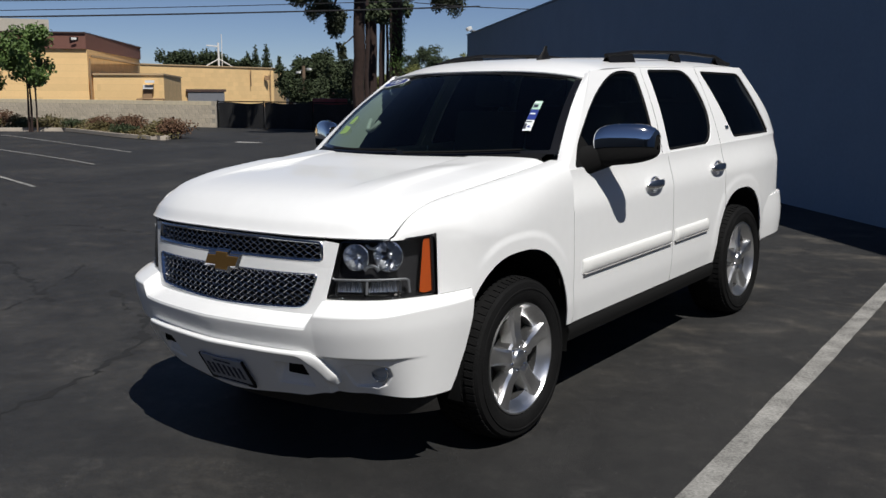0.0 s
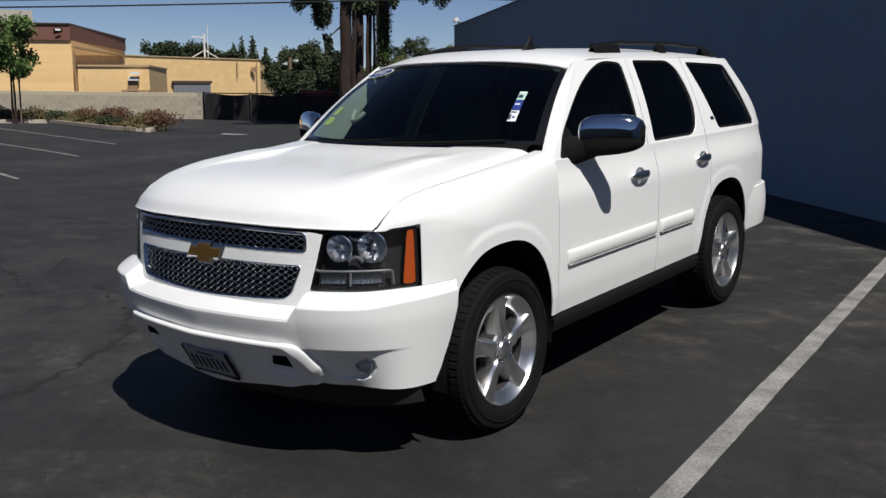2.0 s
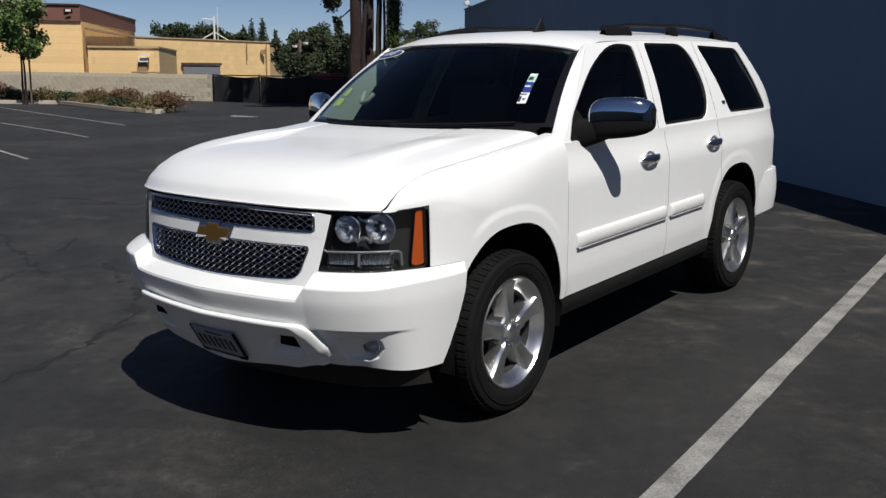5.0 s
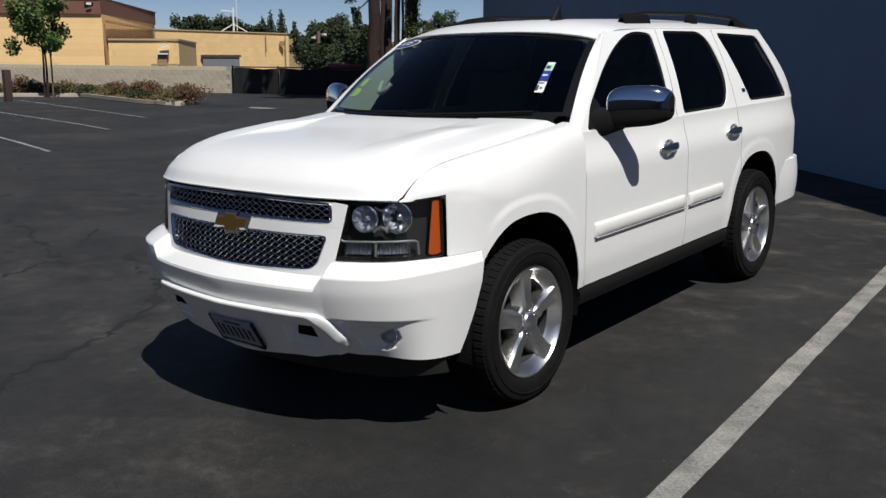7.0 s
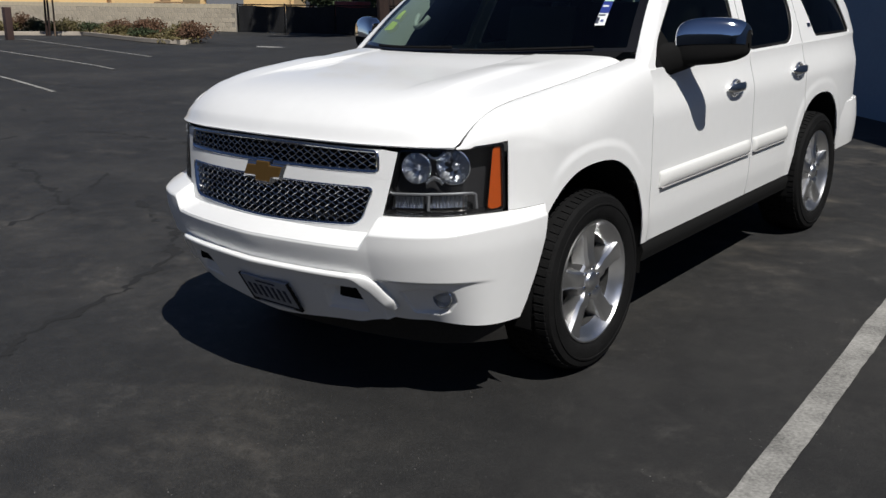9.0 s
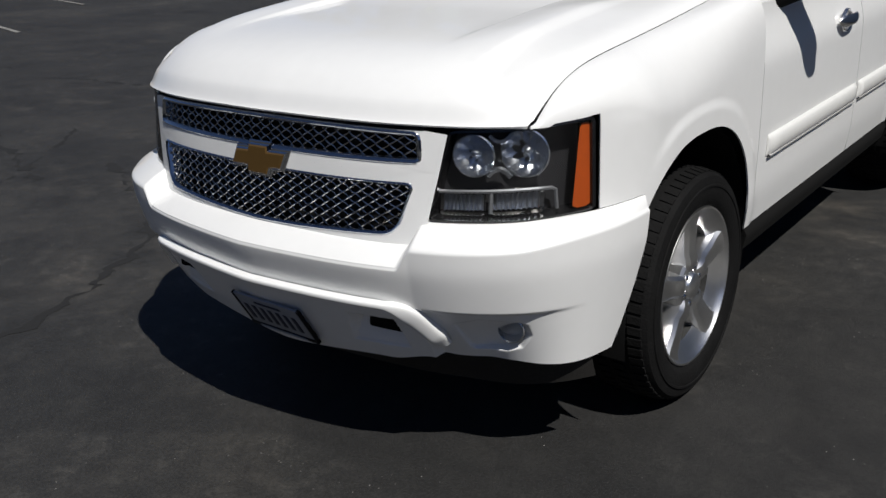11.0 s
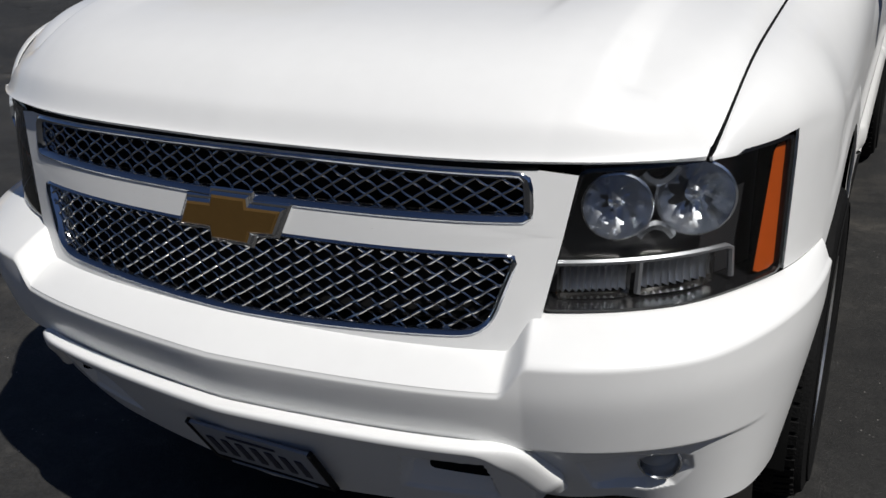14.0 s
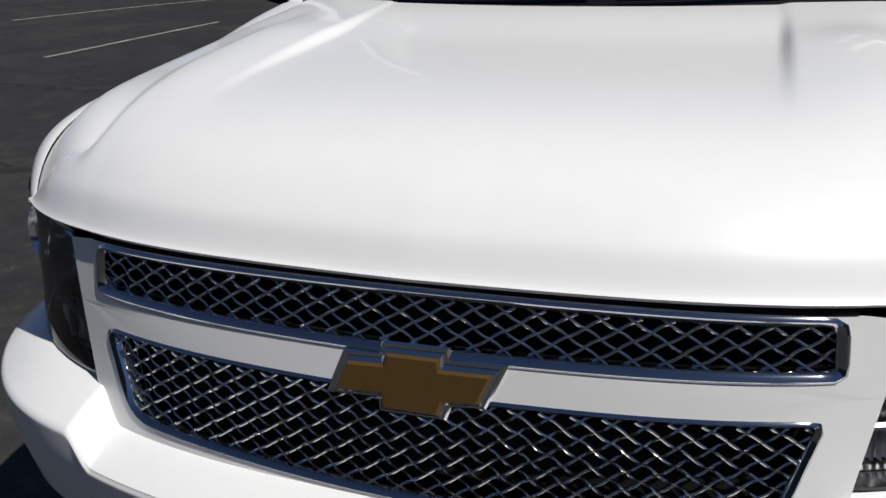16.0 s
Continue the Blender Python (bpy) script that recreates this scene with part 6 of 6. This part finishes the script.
for k, (c, r, h) in enumerate(BOUGHS):
    limb([(px, py_, min(9.5, c[2] + 2.2)), ((px + c[0]) / 2, (py_ + c[1]) / 2, c[2] + 1.3), c], 0.10, 0.3, pine, "bough")
    lumps += scatter(c, (r * 0.6, r * 0.6, h * 0.5), 5, 0.42, 200 + k)
foliage("needles", lumps, 46000, 0.085, 21, NEEDLE, pine, "dark drooping needles", 0.9)
# upper crown, out of view, added to keep sun off the trunk
shading_lumps = scatter((px + 1.5, py_ - 0.8, 11.5), (2.6, 2.6, 1.3), 26, 1.0, 230)
foliage("crown", shading_lumps, 9000, 0.3, 24, NEEDLE, pine, "dense dark crown added out of view to shade the bare trunk", 0.5)
tuft = spot(44.45, 36.5, 3.35)
limb([(px, py_, 3.9), tuft], 0.04, 0.3, pine, "bough")
foliage("needles", [(tuft, (0.16, 0.16, 0.2)), ((tuft[0], tuft[1], tuft[2] - 0.3), (0.12, 0.12, 0.16))], 160, 0.14, 23, NEEDLE, pine)
for k, (b, d, r, h) in enumerate(((42.95, 46, 0.13, 13), (42.6, 48, 0.26, 13), (42.15, 52, 0.09, 12), (41.95, 53, 0.11, 12), (41.7, 54, 0.09, 12), (41.5, 52, 0.10, 12))):
    x, y = spot(b, d)
    tree = empty("slim_tree", label="slim dark tree with a bare trunk and high leaves", category="tree", group="row of slim trees")
    limb([(x, y, -0.1), (x + 0.1, y, 5), (x, y, h)], r, 0.6, tree)
    foliage("crown", scatter((x, y, 7.0), (0.7, 0.7, 1.6), 7, 0.5, 300 + k), 900, 0.25, 300 + k, LEAF_D, tree, "", 0.7)
x, y = spot(41.05, 40)
ivy = empty("ivy_clad_tree", label="tree trunk thickly clad in green ivy", category="tree")
limb([(x, y, -0.1), (x + 0.05, y, 6), (x, y, 13)], 0.26, 0.7, ivy)
foliage("ivy", [((x, y, 0.6 + 0.55 * i), (0.38 + 0.05 * math.sin(i * 2.1), 0.38, 0.45)) for i in range(20)], 9000, 0.09, 31, LEAF, ivy, "green ivy leaves")


def broad_tree(b, d, top, width, seed, material, count=9000, size=0.15, label="broad dark green tree behind the fence", trunk=0.22, base=0.25):
    """A spreading tree with a short trunk, limbs and an uneven crown."""
    x, y = spot(b, d)
    t = empty("broadleaf_tree", label=label, category="tree", group="trees beyond the fence")
    limb([(x, y, -0.1), (x + 0.1, y, top * 0.35), (x, y, top * 0.7)], trunk, 0.45, t)
    rng = random.Random(seed)
    for i in range(3):
        a = rng.uniform(0, 6.28)
        limb([(x, y, top * 0.3), (x + math.cos(a) * width * 0.3, y + math.sin(a) * width * 0.3, top * 0.65)], trunk * 0.45, 0.4, t, "limb")
    foliage("crown", scatter((x, y, top * (1 + base) / 2), (width * 0.36, width * 0.36, top * (1 - base) * 0.36), 26, width * 0.16, seed), count, size, seed, material, t, "", 0.3)


broad_tree(46.9, 58, 3.6, 3.0, 51, LEAF_D)
broad_tree(46.0, 56, 3.9, 3.4, 52, LEAF_D)
broad_tree(45.1, 58, 4.2, 3.6, 53, LEAF_D)
broad_tree(44.3, 62, 3.9, 3.4, 54, LEAF_D)
broad_tree(47.6, 66, 3.3, 2.2, 55, LEAF_D, 2600)
broad_tree(45.6, 50, 2.4, 3.6, 56, LEAF_D, base=0.0)
broad_tree(41.8, 60, 2.6, 3.4, 57, LEAF_Y, label="yellow-green tree behind the fence", base=0.0)
broad_tree(40.1, 70, 4.6, 1.8, 58, LEAF_D, 2600, label="small round-headed tree in the distance", base=0.5)
broad_tree(39.0, 72, 5.2, 3.2, 59, LEAF_D, 4000, label="round-headed tree in the distance", base=0.45)
broad_tree(39.8, 64, 3.5, 3.6, 60, LEAF_Y, label="yellow-green tree behind the fence", base=0.05)
broad_tree(38.2, 62, 3.7, 3.4, 61, LEAF_Y, label="yellow-green tree behind the fence", base=0.05)
broad_tree(37.2, 66, 4.4, 2.6, 62, LEAF_Y, 3500, label="yellow-green tree behind the fence", base=0.2)
for k, (b, top, w) in enumerate(((54.4, 6.9, 5.5), (53.2, 7.5, 6.5), (52.1, 7.3, 5.5), (51.0, 6.5, 5.0), (50.3, 6.2, 4.0))):
    broad_tree(b, 130, top, w, 70 + k, LEAF_D, 4000, 0.34, "green tree beyond the tan building", 0.3)


def conifer(b, d, top, w, seed):
    x, y = spot(b, d)
    t = empty("conifer", label="pointed dark conifer on the skyline", category="tree", group="conifers on the skyline")
    limb([(x, y, 0), (x, y, top)], 0.2, 0.2, t)
    foliage("crown", [((x, y, lerp(top * 0.25, top * 0.97, i / 9)), (w * (1.05 - i / 9) * 0.5 + 0.1, w * (1.05 - i / 9) * 0.5 + 0.1, top * 0.07)) for i in range(10)], 2600, 0.28, seed, LEAF_D, t, "", -0.2)


for k, (b, top, w) in enumerate(((49.6, 7.3, 3.2), (48.95, 7.6, 2.8), (50.05, 6.6, 2.2), (48.2, 6.0, 2.0))):
    conifer(b, 130, top, w, 90 + k)

# pole, cables and odds by the fence
pole = empty("utility_pole", label="short weathered timber pole with small lamps", category="pole")
bm = bmesh.new()
tube(bm, [spot(46.75, 53, -0.1), spot(46.75, 53, 3.05)], 0.12, 10, 0.8)
part("shaft", bm, WOOD, pole)
bm = bmesh.new()
tube(bm, [spot(47.0, 53, 2.75), spot(46.75, 53, 2.85), spot(46.45, 53, 2.9)], 0.03, 6)
part("arm", bm, STEEL, pole)
for b, z in ((47.05, 2.68), (46.4, 2.86)):
    x, y = spot(b, 53)
    part("lamp", box(bmesh.new(), (x - 0.1, y - 0.1, z - 0.06), (x + 0.1, y + 0.1, z + 0.06), 0.03), WHITEM, pole)
for (b0, z0), (b1, z1), r, sag in (((72, 3.60), (36, 4.37), 0.024, 0.06), ((72, 4.04), (40, 4.77), 0.014, 0.05), ((72, 3.76), (40, 4.54), 0.012, 0.05), ((40, 4.57), (30, 4.24), 0.014, 0.05)):
    a, b = Vector(spot(b0, 31, z0)), Vector(spot(b1, 30, z1))
    bm = bmesh.new()
    tube(bm, [a.lerp(b, t) - Vector((0, 0, sag * 4 * t * (1 - t))) for t in steps(0, 1, 24)], r, 5)
    tagged(part("overhead_cable", bm, WIRE), "black overhead cable across the sky", "cable", "overhead cables")
x, y = spot(45.2, 41)
crate = empty("red_utility_trailer", label="dull red low trailer parked beyond the fence", category="trailer")
block("trailer_bed", (x - 0.7, y - 0.4, 0.75), (x + 0.7, y + 0.4, 1.35), REDM, crate, bevel=0.04)
for dx in (-0.45, 0.45):
    part("trailer_wheel", revolve([(0.3, -0.08), (0.32, 0), (0.3, 0.08), (0.0005, 0.08)], 20, "y", (x + dx, y - 0.45, 0.32)), RUBBER, crate)
block("trailer_frame", (x - 0.75, y - 0.35, 0.6), (x + 0.75, y + 0.35, 0.74), BLACK, crate, bevel=0.02)
barrier = empty("slatted_barrier", label="low orange slatted barrier beside the fence", category="barrier")
bx, by = spot(44.4, 31)
for i in range(7):
    block("slat", (bx - 0.42 + i * 0.13, by - 0.02, 0.04), (bx - 0.35 + i * 0.13, by + 0.02, 0.55), ORANGE, barrier, bevel=0.006)
for z in (0.12, 0.45):
    block("rail", (bx - 0.46, by + 0.024, z), (bx + 0.48, by + 0.05, z + 0.06), ORANGE, barrier, bevel=0.006)
bm = bmesh.new()
c = Vector(spot(50.3, 31.2))
ps = [c + Vector((math.cos(a) * 0.55 * (1 + 0.25 * math.sin(3 * a)), math.sin(a) * 0.35 * (1 + 0.2 * math.cos(2 * a)))) for a in steps(0, 2 * math.pi * 23 / 24, 23)]
bm.faces.new([bm.verts.new((*p, lot_z(*p) + 0.006)) for p in ps])
tagged(part("patch_of_paint", bm, LINE), "faded pale arrow patch on the asphalt", "road marking", kind="structure")


# plain unseen walls, added behind the walk to close the lot and cut low sky light
for name, lo, hi in (("wall_south", (-45, -19.4, -0.5), (24, -19, 7.4)), ("wall_east", (24.004, -19.4, -0.5), (24.4, -4, 7.4))):
    tagged(block(name, lo, hi, BACKW), "plain grey-brown unseen wall added to close the lot and block low sky", "wall", kind="structure")

# the blocks of the boundary wall
block_mesh = bpy.data.meshes.new("block")
bm = box(bmesh.new(), (-0.196, -0.1, -0.095), (0.196, 0.1, 0.095), 0.006)
bm.to_mesh(block_mesh)
bm.free()
block_mesh.materials.append(BLOCKM)
cap_mesh = block_mesh.copy()
cap_mesh.materials.clear()
cap_mesh.materials.append(CAPM)
turn = Matrix.Rotation(math.atan2(wd.y, wd.x), 4, "Z")
for course in range(6):
    for i in range(50):
        c = wb - wd * (0.2 + 0.4 * i + (0.2 if course % 2 else 0.0)) + wq * 0.1
        ob = new("block", cap_mesh if course == 5 else block_mesh)
        ob.parent = bwall
        ob.matrix_basis = Matrix.Translation((c.x, c.y, 0.1 + 0.2 * course)) @ turn
